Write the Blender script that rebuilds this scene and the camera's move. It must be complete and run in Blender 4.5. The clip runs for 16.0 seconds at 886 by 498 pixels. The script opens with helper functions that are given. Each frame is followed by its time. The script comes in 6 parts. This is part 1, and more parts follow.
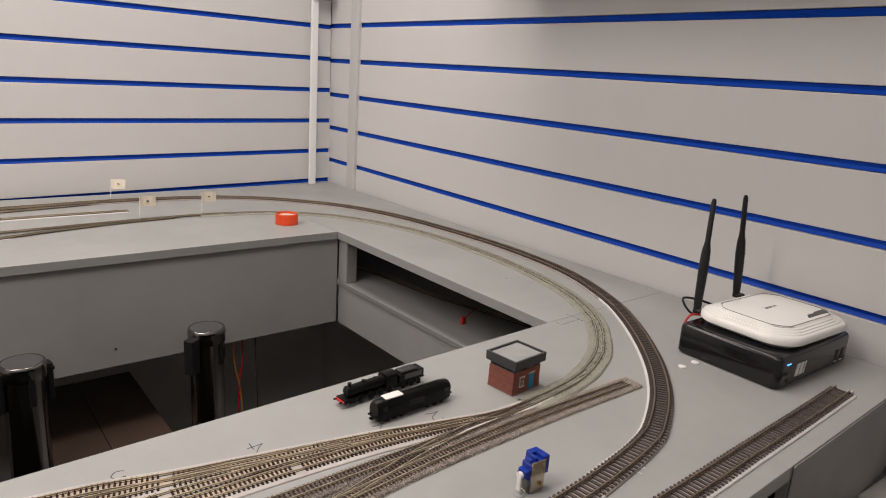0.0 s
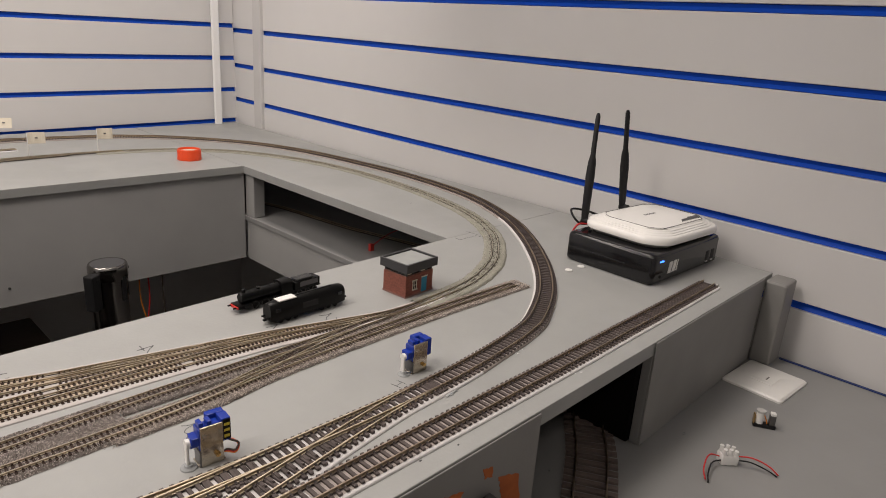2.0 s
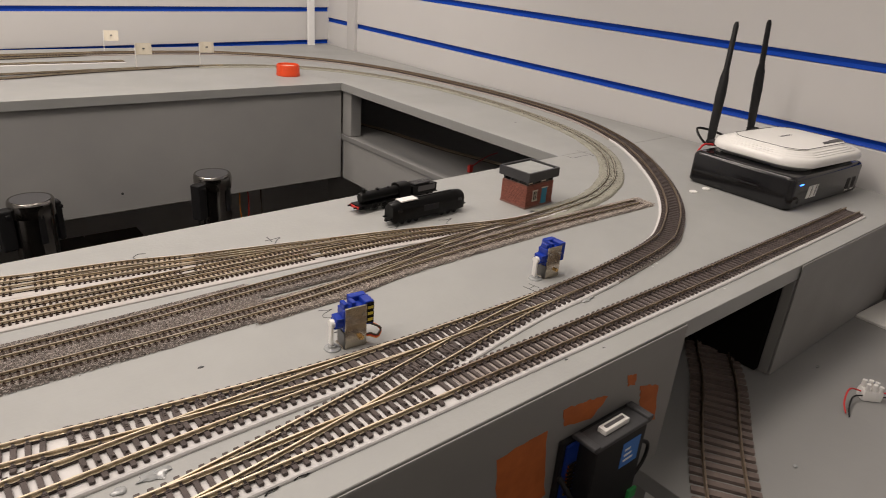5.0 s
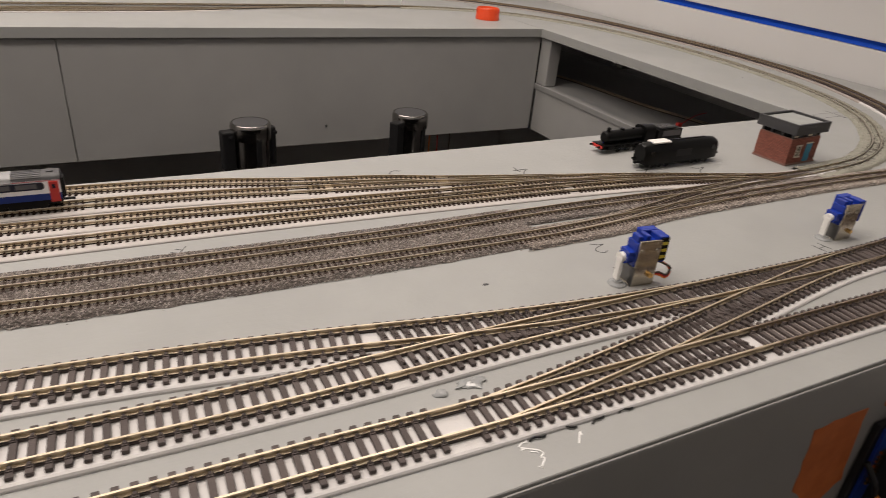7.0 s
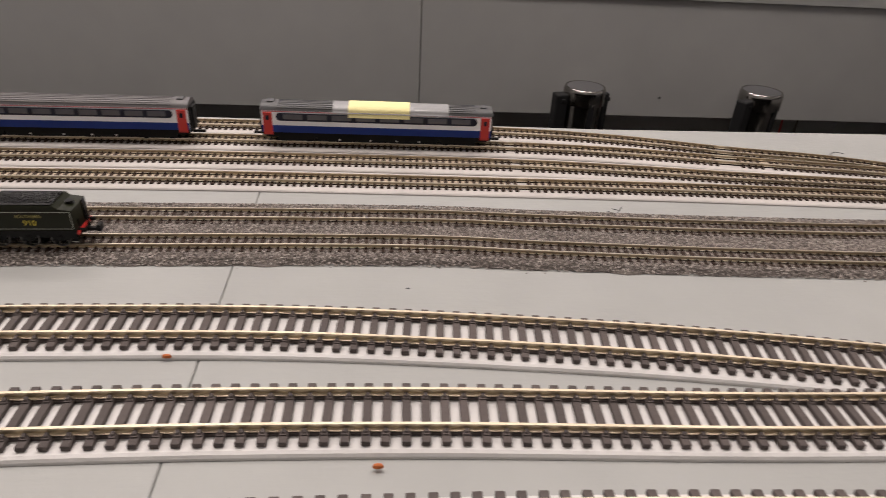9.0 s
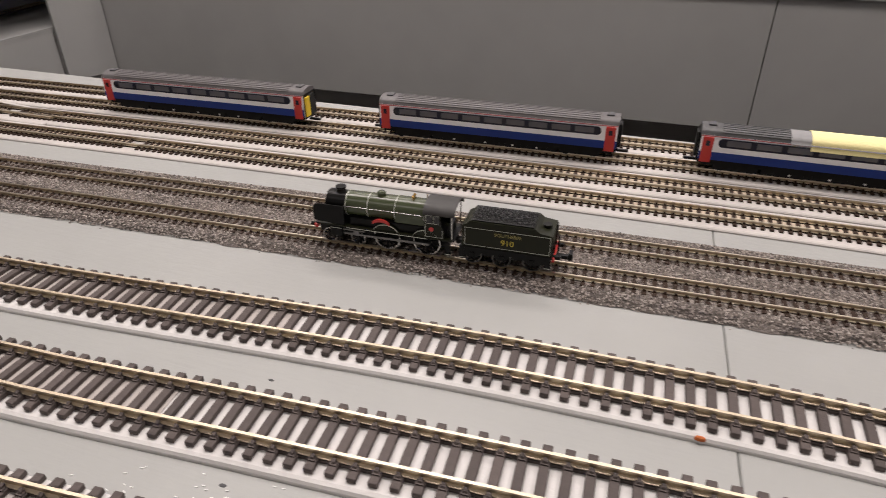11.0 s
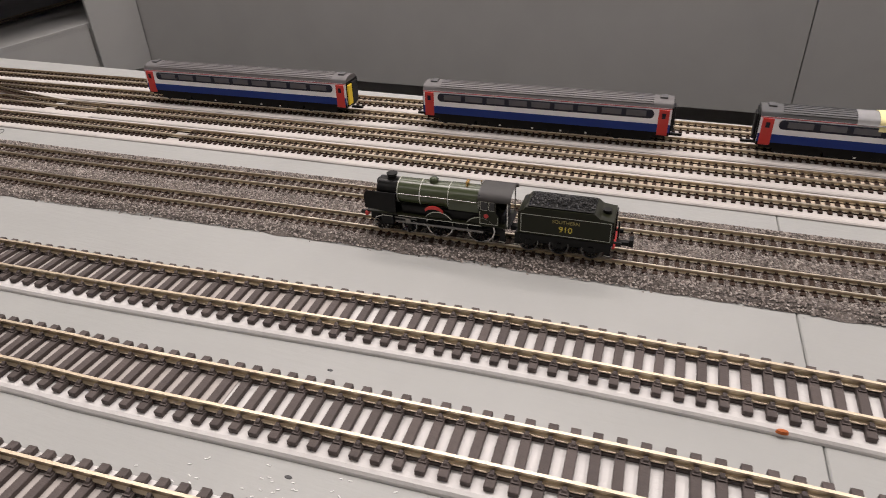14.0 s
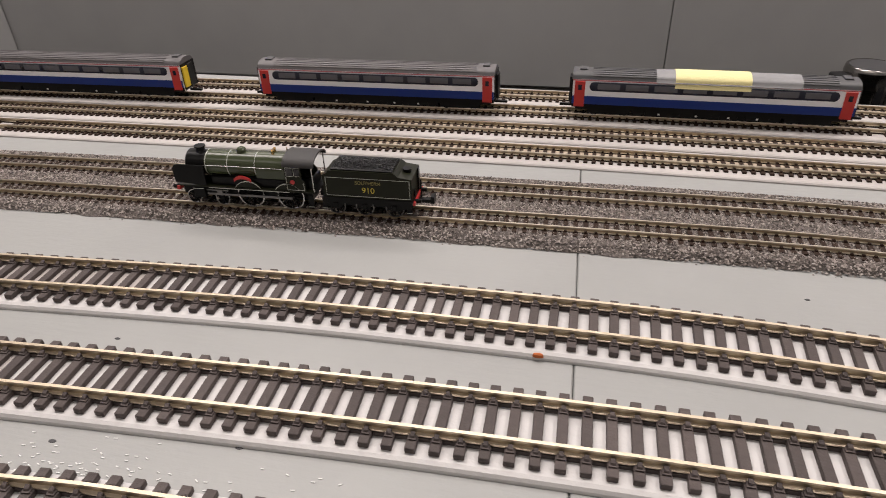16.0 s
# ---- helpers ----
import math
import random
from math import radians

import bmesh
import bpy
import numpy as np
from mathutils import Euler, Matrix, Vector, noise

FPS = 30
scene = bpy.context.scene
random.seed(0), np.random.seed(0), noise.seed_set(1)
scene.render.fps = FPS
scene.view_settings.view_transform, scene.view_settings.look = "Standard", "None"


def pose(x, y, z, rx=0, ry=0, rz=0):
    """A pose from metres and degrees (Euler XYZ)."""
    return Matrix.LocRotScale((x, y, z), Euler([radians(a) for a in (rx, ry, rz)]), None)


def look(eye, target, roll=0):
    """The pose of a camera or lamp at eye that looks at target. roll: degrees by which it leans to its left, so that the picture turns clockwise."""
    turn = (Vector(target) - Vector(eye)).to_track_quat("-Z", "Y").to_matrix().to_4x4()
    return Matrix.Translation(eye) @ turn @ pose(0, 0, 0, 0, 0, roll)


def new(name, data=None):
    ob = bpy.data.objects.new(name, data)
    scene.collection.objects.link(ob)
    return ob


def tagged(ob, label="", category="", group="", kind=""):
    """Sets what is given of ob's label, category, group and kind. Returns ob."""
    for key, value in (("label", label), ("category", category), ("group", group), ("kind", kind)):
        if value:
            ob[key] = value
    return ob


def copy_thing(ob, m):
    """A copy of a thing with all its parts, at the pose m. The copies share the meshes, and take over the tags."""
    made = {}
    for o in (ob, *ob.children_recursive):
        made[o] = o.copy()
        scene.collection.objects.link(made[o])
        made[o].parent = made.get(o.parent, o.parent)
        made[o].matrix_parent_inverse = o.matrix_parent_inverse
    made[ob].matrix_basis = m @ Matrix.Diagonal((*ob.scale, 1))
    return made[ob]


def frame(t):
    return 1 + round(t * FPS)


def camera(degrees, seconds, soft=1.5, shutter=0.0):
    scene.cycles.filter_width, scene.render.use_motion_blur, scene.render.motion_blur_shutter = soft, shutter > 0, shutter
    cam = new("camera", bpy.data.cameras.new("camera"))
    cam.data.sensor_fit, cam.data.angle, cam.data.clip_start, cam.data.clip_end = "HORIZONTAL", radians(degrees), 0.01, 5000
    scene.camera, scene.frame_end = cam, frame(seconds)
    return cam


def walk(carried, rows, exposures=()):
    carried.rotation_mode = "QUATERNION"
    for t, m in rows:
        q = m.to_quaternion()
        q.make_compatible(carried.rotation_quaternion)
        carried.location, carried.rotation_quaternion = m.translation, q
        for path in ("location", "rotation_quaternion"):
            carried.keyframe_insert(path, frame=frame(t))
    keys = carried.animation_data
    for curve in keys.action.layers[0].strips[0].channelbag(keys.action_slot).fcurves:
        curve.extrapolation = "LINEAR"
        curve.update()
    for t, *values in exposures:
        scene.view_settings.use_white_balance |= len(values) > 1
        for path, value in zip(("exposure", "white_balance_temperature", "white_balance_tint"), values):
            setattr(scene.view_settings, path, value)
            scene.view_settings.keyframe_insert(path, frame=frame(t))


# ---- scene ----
cam = camera(68.7, 16.0, soft=0.45, shutter=0.3)
PATH = [
    (0, (0.504, -0.562, 0.368), (1.752, 0.92, -0.128), 4.0),
    (0.5, (0.513, -0.582, 0.359), (1.805, 0.851, -0.166), 3.4),
    (1, (0.517, -0.597, 0.347), (1.846, 0.79, -0.208), 3.6),
    (1.5, (0.518, -0.611, 0.334), (1.88, 0.73, -0.253), 4.0),
    (2, (0.513, -0.628, 0.322), (1.902, 0.672, -0.294), 4.0),
    (2.5, (0.51, -0.634, 0.313), (1.904, 0.646, -0.335), 3.9),
    (3, (0.508, -0.63, 0.304), (1.882, 0.654, -0.376), 4.0),
    (5.5, (0.464, -0.557, 0.255), (1.594, 0.871, -0.572), 4.5),
    (6, (0.446, -0.539, 0.243), (1.489, 0.933, -0.62), 4.5),
    (6.5, (0.424, -0.521, 0.229), (1.38, 0.994, -0.661), 4.9),
    (7, (0.399, -0.499, 0.216), (1.245, 1.063, -0.702), 5.2),
    (7.5, (0.37, -0.478, 0.206), (1.09, 1.13, -0.74), 5.4),
    (8, (0.343, -0.46, 0.194), (0.904, 1.194, -0.78), 5.0),
    (8.5, (0.32, -0.438, 0.182), (0.665, 1.255, -0.826), 4.4),
    (9, (0.296, -0.419, 0.175), (0.428, 1.291, -0.854), 3.3),
    (9.5, (0.268, -0.404, 0.169), (0.208, 1.3, -0.876), 1.9),
    (10, (0.235, -0.392, 0.165), (-0.026, 1.294, -0.879), 0.9),
    (12.5, (0.13, -0.384, 0.167), (-0.583, 1.171, -0.869), -1.8),
    (13, (0.13, -0.386, 0.168), (-0.587, 1.161, -0.878), -2.1),
    (13.5, (0.145, -0.385, 0.163), (-0.535, 1.18, -0.881), -2.3),
    (14, (0.16, -0.385, 0.16), (-0.464, 1.198, -0.892), -2.2),
    (14.5, (0.175, -0.385, 0.157), (-0.401, 1.213, -0.899), -2.0),
    (15, (0.19, -0.385, 0.154), (-0.329, 1.229, -0.908), -1.9),
    (15.5, (0.204, -0.385, 0.153), (-0.26, 1.243, -0.912), -2.0),
    (16, (0.215, -0.384, 0.15), (-0.194, 1.254, -0.922), -2.0),
]
walk(cam, [(t, look(eye, target, roll)) for t, eye, target, roll in PATH], exposures=[(0, 0.86, 6580, 10), (2.5, 0.90, 6640, 9.5), (3.2, 0.96, 6660, 9.5), (5.5, 0.90, 6800, 9.5), (7.0, 0.85, 6800, 10), (8.5, 0.82, 6650, 11.5), (9.5, 0.93, 6540, 11.5), (10.2, 0.95, 6500, 11.5), (12.5, 0.98, 6420, 11), (16.0, 0.92, 6420, 11)])

# ---- world and lamps ----
world = bpy.data.worlds.new("world")
scene.world = world
world.use_nodes = True
world.node_tree.nodes["Background"].inputs[0].default_value = (0.9, 0.88, 0.85, 1)
world.node_tree.nodes["Background"].inputs[1].default_value = 0.005


def ceiling_lamp(x, y, z, sx, sy, watts, colour=(1.0, 0.908, 0.855)):
    data = bpy.data.lights.new("tube_light", "AREA")
    data.shape, data.size, data.size_y, data.energy, data.color = "RECTANGLE", sx, sy, watts, colour
    ob = new("tube_light", data)
    ob.matrix_world = pose(x, y, z, 0, 0, 0)
    return ob


LAMP_Z = 1.52
ceiling_lamp(-0.35, 1.05, LAMP_Z, 1.5, 0.30, 7)
ceiling_lamp(-0.35, 0.15, LAMP_Z, 1.6, 0.30, 13)
ceiling_lamp(1.02, 0.40, LAMP_Z, 0.30, 1.2, 8.5)
ceiling_lamp(-0.4, -1.45, LAMP_Z, 2.0, 0.30, 4)

# ---- materials ----


def material(name, colour, rough=0.5, metal=0.0, vary=0.08, scale=40.0, bump=0.0, bump_scale=300.0, spec=0.5, stain=0.0, stain_scale=4.0, coat=0.0, rnd=0.0, streak=0.0):
    m = bpy.data.materials.new(name)
    m.use_nodes = True
    nt = m.node_tree
    b = nt.nodes["Principled BSDF"]
    b.inputs["Roughness"].default_value = rough
    b.inputs["Metallic"].default_value = metal
    b.inputs["Specular IOR Level"].default_value = spec
    b.inputs["Coat Weight"].default_value = coat
    co = nt.nodes.new("ShaderNodeTexCoord")
    n1 = nt.nodes.new("ShaderNodeTexNoise")
    n1.inputs["Scale"].default_value, n1.inputs["Detail"].default_value = scale, 5
    nt.links.new(co.outputs["Object"], n1.inputs["Vector"])
    n2 = nt.nodes.new("ShaderNodeTexNoise")
    n2.inputs["Scale"].default_value, n2.inputs["Detail"].default_value = stain_scale, 3
    nt.links.new(co.outputs["Object"], n2.inputs["Vector"])
    mix = nt.nodes.new("ShaderNodeMix")
    mix.data_type = "RGBA"
    lo = tuple(max(0, c * (1 - vary)) for c in colour)
    hi = tuple(min(1, c * (1 + vary)) for c in colour)
    mix.inputs[6].default_value, mix.inputs[7].default_value = (*lo, 1), (*hi, 1)
    nt.links.new(n1.outputs["Fac"], mix.inputs[0])
    last = mix.outputs[2]
    if stain:
        ramp = nt.nodes.new("ShaderNodeMapRange")
        ramp.inputs[1].default_value, ramp.inputs[2].default_value = 0.42, 0.68
        ramp.inputs[3].default_value, ramp.inputs[4].default_value = 0.0, stain
        nt.links.new(n2.outputs["Fac"], ramp.inputs[0])
        mx = nt.nodes.new("ShaderNodeMix")
        mx.data_type = "RGBA"
        mx.inputs[7].default_value = (*[c * 0.55 for c in colour], 1)
        nt.links.new(last, mx.inputs[6])
        nt.links.new(ramp.outputs[0], mx.inputs[0])
        last = mx.outputs[2]
    if rnd:
        info = nt.nodes.new("ShaderNodeObjectInfo")
        mr = nt.nodes.new("ShaderNodeMapRange")
        mr.inputs[3].default_value, mr.inputs[4].default_value = 1 - rnd, 1 + rnd
        nt.links.new(info.outputs["Random"], mr.inputs[0])
        hsv = nt.nodes.new("ShaderNodeHueSaturation")
        nt.links.new(mr.outputs[0], hsv.inputs["Value"])
        nt.links.new(last, hsv.inputs["Color"])
        last = hsv.outputs[0]
    nt.links.new(last, b.inputs["Base Color"])
    rr = nt.nodes.new("ShaderNodeMapRange")
    rr.inputs[3].default_value, rr.inputs[4].default_value = max(0.02, rough * 0.82), min(1, rough * 1.18)
    nt.links.new(n2.outputs["Fac"], rr.inputs[0])
    nt.links.new(rr.outputs[0], b.inputs["Roughness"])
    if bump:
        n3 = nt.nodes.new("ShaderNodeTexNoise")
        n3.inputs["Scale"].default_value, n3.inputs["Detail"].default_value = bump_scale, 4
        nt.links.new(co.outputs["Object"], n3.inputs["Vector"])
        bp = nt.nodes.new("ShaderNodeBump")
        bp.inputs["Strength"].default_value, bp.inputs["Distance"].default_value = bump, 0.001
        nt.links.new(n3.outputs["Fac"], bp.inputs["Height"])
        nt.links.new(bp.outputs[0], b.inputs["Normal"])
    if streak:
        mp = nt.nodes.new("ShaderNodeMapping")
        mp.inputs["Scale"].default_value = (55, 520, 60)
        mp.inputs["Rotation"].default_value = (0, 0, 0.35)
        n4 = nt.nodes.new("ShaderNodeTexNoise")
        n4.inputs["Scale"].default_value, n4.inputs["Detail"].default_value = 1.0, 4
        nt.links.new(co.outputs["Object"], mp.inputs[0])
        nt.links.new(mp.outputs[0], n4.inputs["Vector"])
        b2 = nt.nodes.new("ShaderNodeBump")
        b2.inputs["Strength"].default_value, b2.inputs["Distance"].default_value = streak, 0.001
        nt.links.new(n4.outputs["Fac"], b2.inputs["Height"])
        nt.links.new(bp.outputs[0], b2.inputs["Normal"])
        nt.links.new(b2.outputs[0], b.inputs["Normal"])
    return m


BOARD = material("grey_board_paint", (0.328, 0.332, 0.322), 0.46, spec=0.4, vary=0.06, scale=30, bump=0.15, bump_scale=260, stain=0.17, stain_scale=6, streak=0.10)
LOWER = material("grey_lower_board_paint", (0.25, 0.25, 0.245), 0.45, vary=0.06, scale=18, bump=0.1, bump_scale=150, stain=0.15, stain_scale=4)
FASCIA = material("grey_fascia_paint", (0.34, 0.338, 0.33), 0.45, vary=0.06, scale=18, bump=0.1, bump_scale=150, stain=0.15, stain_scale=4)
# board grey taken darker: shade on the front faces put into the colour
SHADED_FASCIA = material("shaded_fascia_grey", (0.235, 0.23, 0.22), 0.5, vary=0.08, scale=18, bump=0.1, bump_scale=150, stain=0.2, stain_scale=6)
WALL = material("slat_wall_laminate", (0.65, 0.64, 0.63), 0.5, vary=0.03, scale=12, bump=0.03, bump_scale=200, stain=0.05, stain_scale=1.5)
BLUE = material("blue_slat_insert", (0.003, 0.066, 0.48), 0.5, vary=0.1, scale=30, spec=0.2)
NAVY_STRIP = material("dark_blue_strip", (0.004, 0.022, 0.12), 0.6, vary=0.1, scale=30)
# near-black base that stands for the unlit inside of the tunnel
TUNNEL_SHADE = material("tunnel_shade_black", (0.006, 0.0055, 0.005), 0.85, spec=0.06)
WHITE_TRIM = material("white_trim", (0.84, 0.84, 0.83), 0.45, vary=0.03)
GREY_TRIM = material("pale_trim", (0.55, 0.54, 0.53), 0.45, vary=0.03)
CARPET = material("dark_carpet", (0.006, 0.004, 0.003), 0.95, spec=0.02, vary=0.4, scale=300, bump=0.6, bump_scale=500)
CEILING = material("ceiling_paint", (0.7, 0.69, 0.67), 0.8, vary=0.03)
SLEEPER = material("sleeper_plastic", (0.080, 0.064, 0.060), 0.6, spec=0.3, vary=0.25, scale=400, bump=0.25, bump_scale=1500, rnd=0.18)
SLEEPER_N = material("fine_sleeper_plastic", (0.030, 0.017, 0.011), 0.7, spec=0.2, vary=0.25, scale=500, rnd=0.15)
RAIL = material("nickel_silver_rail", (0.66, 0.565, 0.43), 0.48, metal=1.0, vary=0.25, scale=60, stain=0.5, stain_scale=30)
RAIL_N = material("fine_nickel_rail", (0.78, 0.70, 0.56), 0.30, metal=1.0, vary=0.25, scale=60, stain=0.5, stain_scale=30)
RAIL_DULL = material("weathered_rail", (0.38, 0.30, 0.23), 0.42, metal=0.9, vary=0.25, scale=60, stain=0.4, stain_scale=30)
RAIL_WEB = material("tarnished_rail_web", (0.50, 0.41, 0.28), 0.42, metal=0.9, vary=0.35, scale=120, stain=0.6, stain_scale=90)
RAIL_WEB_N = material("tarnished_fine_web", (0.52, 0.43, 0.30), 0.45, metal=0.8, vary=0.35, scale=160, stain=0.5, stain_scale=90)
RAIL_PALE = material("pale_dusty_rail", (0.42, 0.39, 0.32), 0.5, metal=0.4, vary=0.2, scale=60)
FOAM_FINE = material("dulled_fine_foam", (0.47, 0.44, 0.42), 0.8, vary=0.1, scale=150, bump=0.2, bump_scale=600, stain=0.3, stain_scale=14)
FOAM = material("white_foam", (0.60, 0.585, 0.575), 0.75, vary=0.05, scale=120, bump=0.2, bump_scale=600, stain=0.18, stain_scale=18)
INFILL = material("grey_painted_foam", (0.33, 0.29, 0.265), 0.8, vary=0.15, scale=150, bump=0.2, bump_scale=600, stain=0.2, stain_scale=20)
# greyer than the white foam, for the strip between the rails
GREYISH_FOAM = material("greyish_foam", (0.42, 0.385, 0.365), 0.8, vary=0.12, scale=150, bump=0.2, bump_scale=600, stain=0.2, stain_scale=25)
SLEEPER_BIG = material("large_sleeper_plastic", (0.135, 0.103, 0.090), 0.6, vary=0.25, scale=200, bump=0.25, bump_scale=900, rnd=0.15)
TAN = material("tan_washed_foam", (0.47, 0.39, 0.30), 0.85, vary=0.2, scale=200, bump=0.2, bump_scale=600, stain=0.3, stain_scale=30)
BALLAST = material("grey_ballast", (0.15, 0.13, 0.118), 0.9, vary=0.6, scale=900, bump=1.0, bump_scale=1800, stain=0.3, stain_scale=40)
PALE_BALLAST = material("pale_curve_ballast", (0.29, 0.285, 0.235), 0.9, vary=0.35, scale=700, bump=0.8, bump_scale=1500, stain=0.3, stain_scale=30)
BROWN = material("brown_hardboard", (0.065, 0.040, 0.028), 0.6, vary=0.12, scale=30)

# ---- mesh helpers ----


def link_mesh(name, verts, faces, mat, parent=None, label="", smooth=False):
    me = bpy.data.meshes.new(name)
    me.from_pydata([tuple(map(float, v)) for v in verts], [], [tuple(map(int, f)) for f in faces])
    me.materials.append(mat)
    if smooth:
        me.polygons.foreach_set("use_smooth", [True] * len(me.polygons))
    ob = new(name, me)
    if parent:
        ob.parent = parent
    if label:
        ob["label"] = label
    return ob


def part(name, bm, mat, parent=None, label="", smooth=False):
    me = bpy.data.meshes.new(name)
    bmesh.ops.recalc_face_normals(bm, faces=bm.faces)
    bm.to_mesh(me)
    bm.free()
    me.materials.append(mat)
    if smooth:
        me.polygons.foreach_set("use_smooth", [True] * len(me.polygons))
        me.set_sharp_from_angle(angle=radians(38))
    ob = new(name, me)
    if parent:
        ob.parent = parent
    if label:
        ob["label"] = label
    return ob


def add_box(bm, x0, x1, y0, y1, z0, z1, bevel=0.0, m=None):
    vs = [bm.verts.new((x, y, z)) for z in (z0, z1) for y in (y0, y1) for x in (x0, x1)]
    fs = [bm.faces.new([vs[i] for i in q]) for q in ((0, 2, 3, 1), (4, 5, 7, 6), (0, 1, 5, 4), (2, 6, 7, 3), (0, 4, 6, 2), (1, 3, 7, 5))]
    if m:
        bmesh.ops.transform(bm, matrix=m, verts=vs)
    if bevel:
        es = list({e for f in fs for e in f.edges})
        bmesh.ops.bevel(bm, geom=es, offset=bevel, segments=2, affect="EDGES", profile=0.5)
    return bm


def box(*a, bevel=0.0, m=None):
    return add_box(bmesh.new(), *a, bevel=bevel, m=m)


def add_prism(bm, poly, a, b, axis="z"):
    """A closed outline of 2D points, drawn out from a to b along an axis."""
    def at(p, h):
        return {"z": (p[0], p[1], h), "y": (p[0], h, p[1]), "x": (h, p[0], p[1])}[axis]
    lo = [bm.verts.new(at(p, a)) for p in poly]
    hi = [bm.verts.new(at(p, b)) for p in poly]
    bm.faces.new(lo)
    bm.faces.new(hi[::-1])
    for i in range(len(poly)):
        j = (i + 1) % len(poly)
        bm.faces.new((lo[i], hi[i], hi[j], lo[j]))
    return bm


def prism(poly, a, b, axis="z"):
    return add_prism(bmesh.new(), poly, a, b, axis)


def add_cyl(bm, p, q, r0, r1=None, n=20, cap=True):
    """A round bar from p to q."""
    p, q = Vector(p), Vector(q)
    r1 = r0 if r1 is None else r1
    turn = (q - p).to_track_quat("Z", "Y").to_matrix().to_4x4()
    bmesh.ops.create_cone(bm, cap_ends=cap, segments=n, radius1=r0, radius2=r1, depth=(q - p).length, matrix=Matrix.Translation((p + q) / 2) @ turn)
    return bm


def cyl(p, q, r0, r1=None, n=20):
    return add_cyl(bmesh.new(), p, q, r0, r1, n)


def add_lathe(bm, profile, n=28, m=None):
    """Radius and height pairs turned about z."""
    rings = [[bm.verts.new((r * math.cos(2 * math.pi * i / n), r * math.sin(2 * math.pi * i / n), z)) for i in range(n)] for r, z in profile]
    for a, b in zip(rings, rings[1:]):
        for i in range(n):
            bm.faces.new((a[i], a[(i + 1) % n], b[(i + 1) % n], b[i]))
    bm.faces.new(rings[0][::-1])
    bm.faces.new(rings[-1])
    if m:
        bmesh.ops.transform(bm, matrix=m, verts=[v for r in rings for v in r])
    return bm


def thing(name, label, category, m=None, group="", kind=""):
    ob = new(name)
    ob.empty_display_size = 0.01
    if m is not None:
        ob.matrix_world = m
    return tagged(ob, label, category, group, kind)


def smooth_line(points, step):
    """Even points and tangents along a smooth curve through the given ones."""
    p = np.array(points, float)
    p = np.vstack([2 * p[0] - p[1], p, 2 * p[-1] - p[-2]])
    out = []
    for i in range(1, len(p) - 2):
        a, b, c, d = p[i - 1], p[i], p[i + 1], p[i + 2]
        t = np.linspace(0, 1, 60, endpoint=False)[:, None]
        out.append(0.5 * (2 * b + (c - a) * t + (2 * a - 5 * b + 4 * c - d) * t ** 2 + (3 * b - a - 3 * c + d) * t ** 3))
    line = np.vstack(out + [p[-2][None]])
    s = np.concatenate([[0], np.cumsum(np.linalg.norm(np.diff(line, axis=0), axis=1))])
    at = np.arange(0, s[-1], step)
    q = np.stack([np.interp(at, s, line[:, k]) for k in range(line.shape[1])], 1)
    d = np.gradient(q, axis=0)
    d /= np.linalg.norm(d, axis=1)[:, None]
    return q, d


def sweep(points, d, offset, profile):
    """Faces of a closed profile of (across, up) pairs carried along a line in plan."""
    n = np.stack([-d[:, 1], d[:, 0]], 1)
    k = len(profile)
    verts, faces = [], []
    shift = np.broadcast_to(offset, len(points))
    for p, q, o in zip(points, n, shift):
        z = p[2] if len(p) > 2 else 0.0
        for a, h in profile:
            verts.append((p[0] + q[0] * (o + a), p[1] + q[1] * (o + a), z + h))
    for i in range(len(points) - 1):
        for j in range(k):
            jj = (j + 1) % k
            faces.append((i * k + j, i * k + jj, (i + 1) * k + jj, (i + 1) * k + j))
    faces.append(tuple(range(k))[::-1])
    faces.append(tuple((len(points) - 1) * k + j for j in range(k)))
    return verts, faces


# ---- room ----
FLOOR_Z, CEIL_Z = -1.0, 1.62
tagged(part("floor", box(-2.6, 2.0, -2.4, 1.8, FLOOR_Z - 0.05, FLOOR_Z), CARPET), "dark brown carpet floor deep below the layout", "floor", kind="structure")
tagged(part("ceiling", box(-2.6, 2.0, -2.4, 1.8, CEIL_Z, CEIL_Z + 0.05), CEILING), "plain off-white painted ceiling", "ceiling", kind="structure")
tagged(part("wall_west", box(-2.65, -2.6, -2.4, 1.8, FLOOR_Z, CEIL_Z), WALL), "plain pale grey wall", "wall", kind="structure")
tagged(part("wall_south", box(-2.6, 2.0, -2.45, -2.4, FLOOR_Z, CEIL_Z), WALL), "plain pale grey wall", "wall", kind="structure")


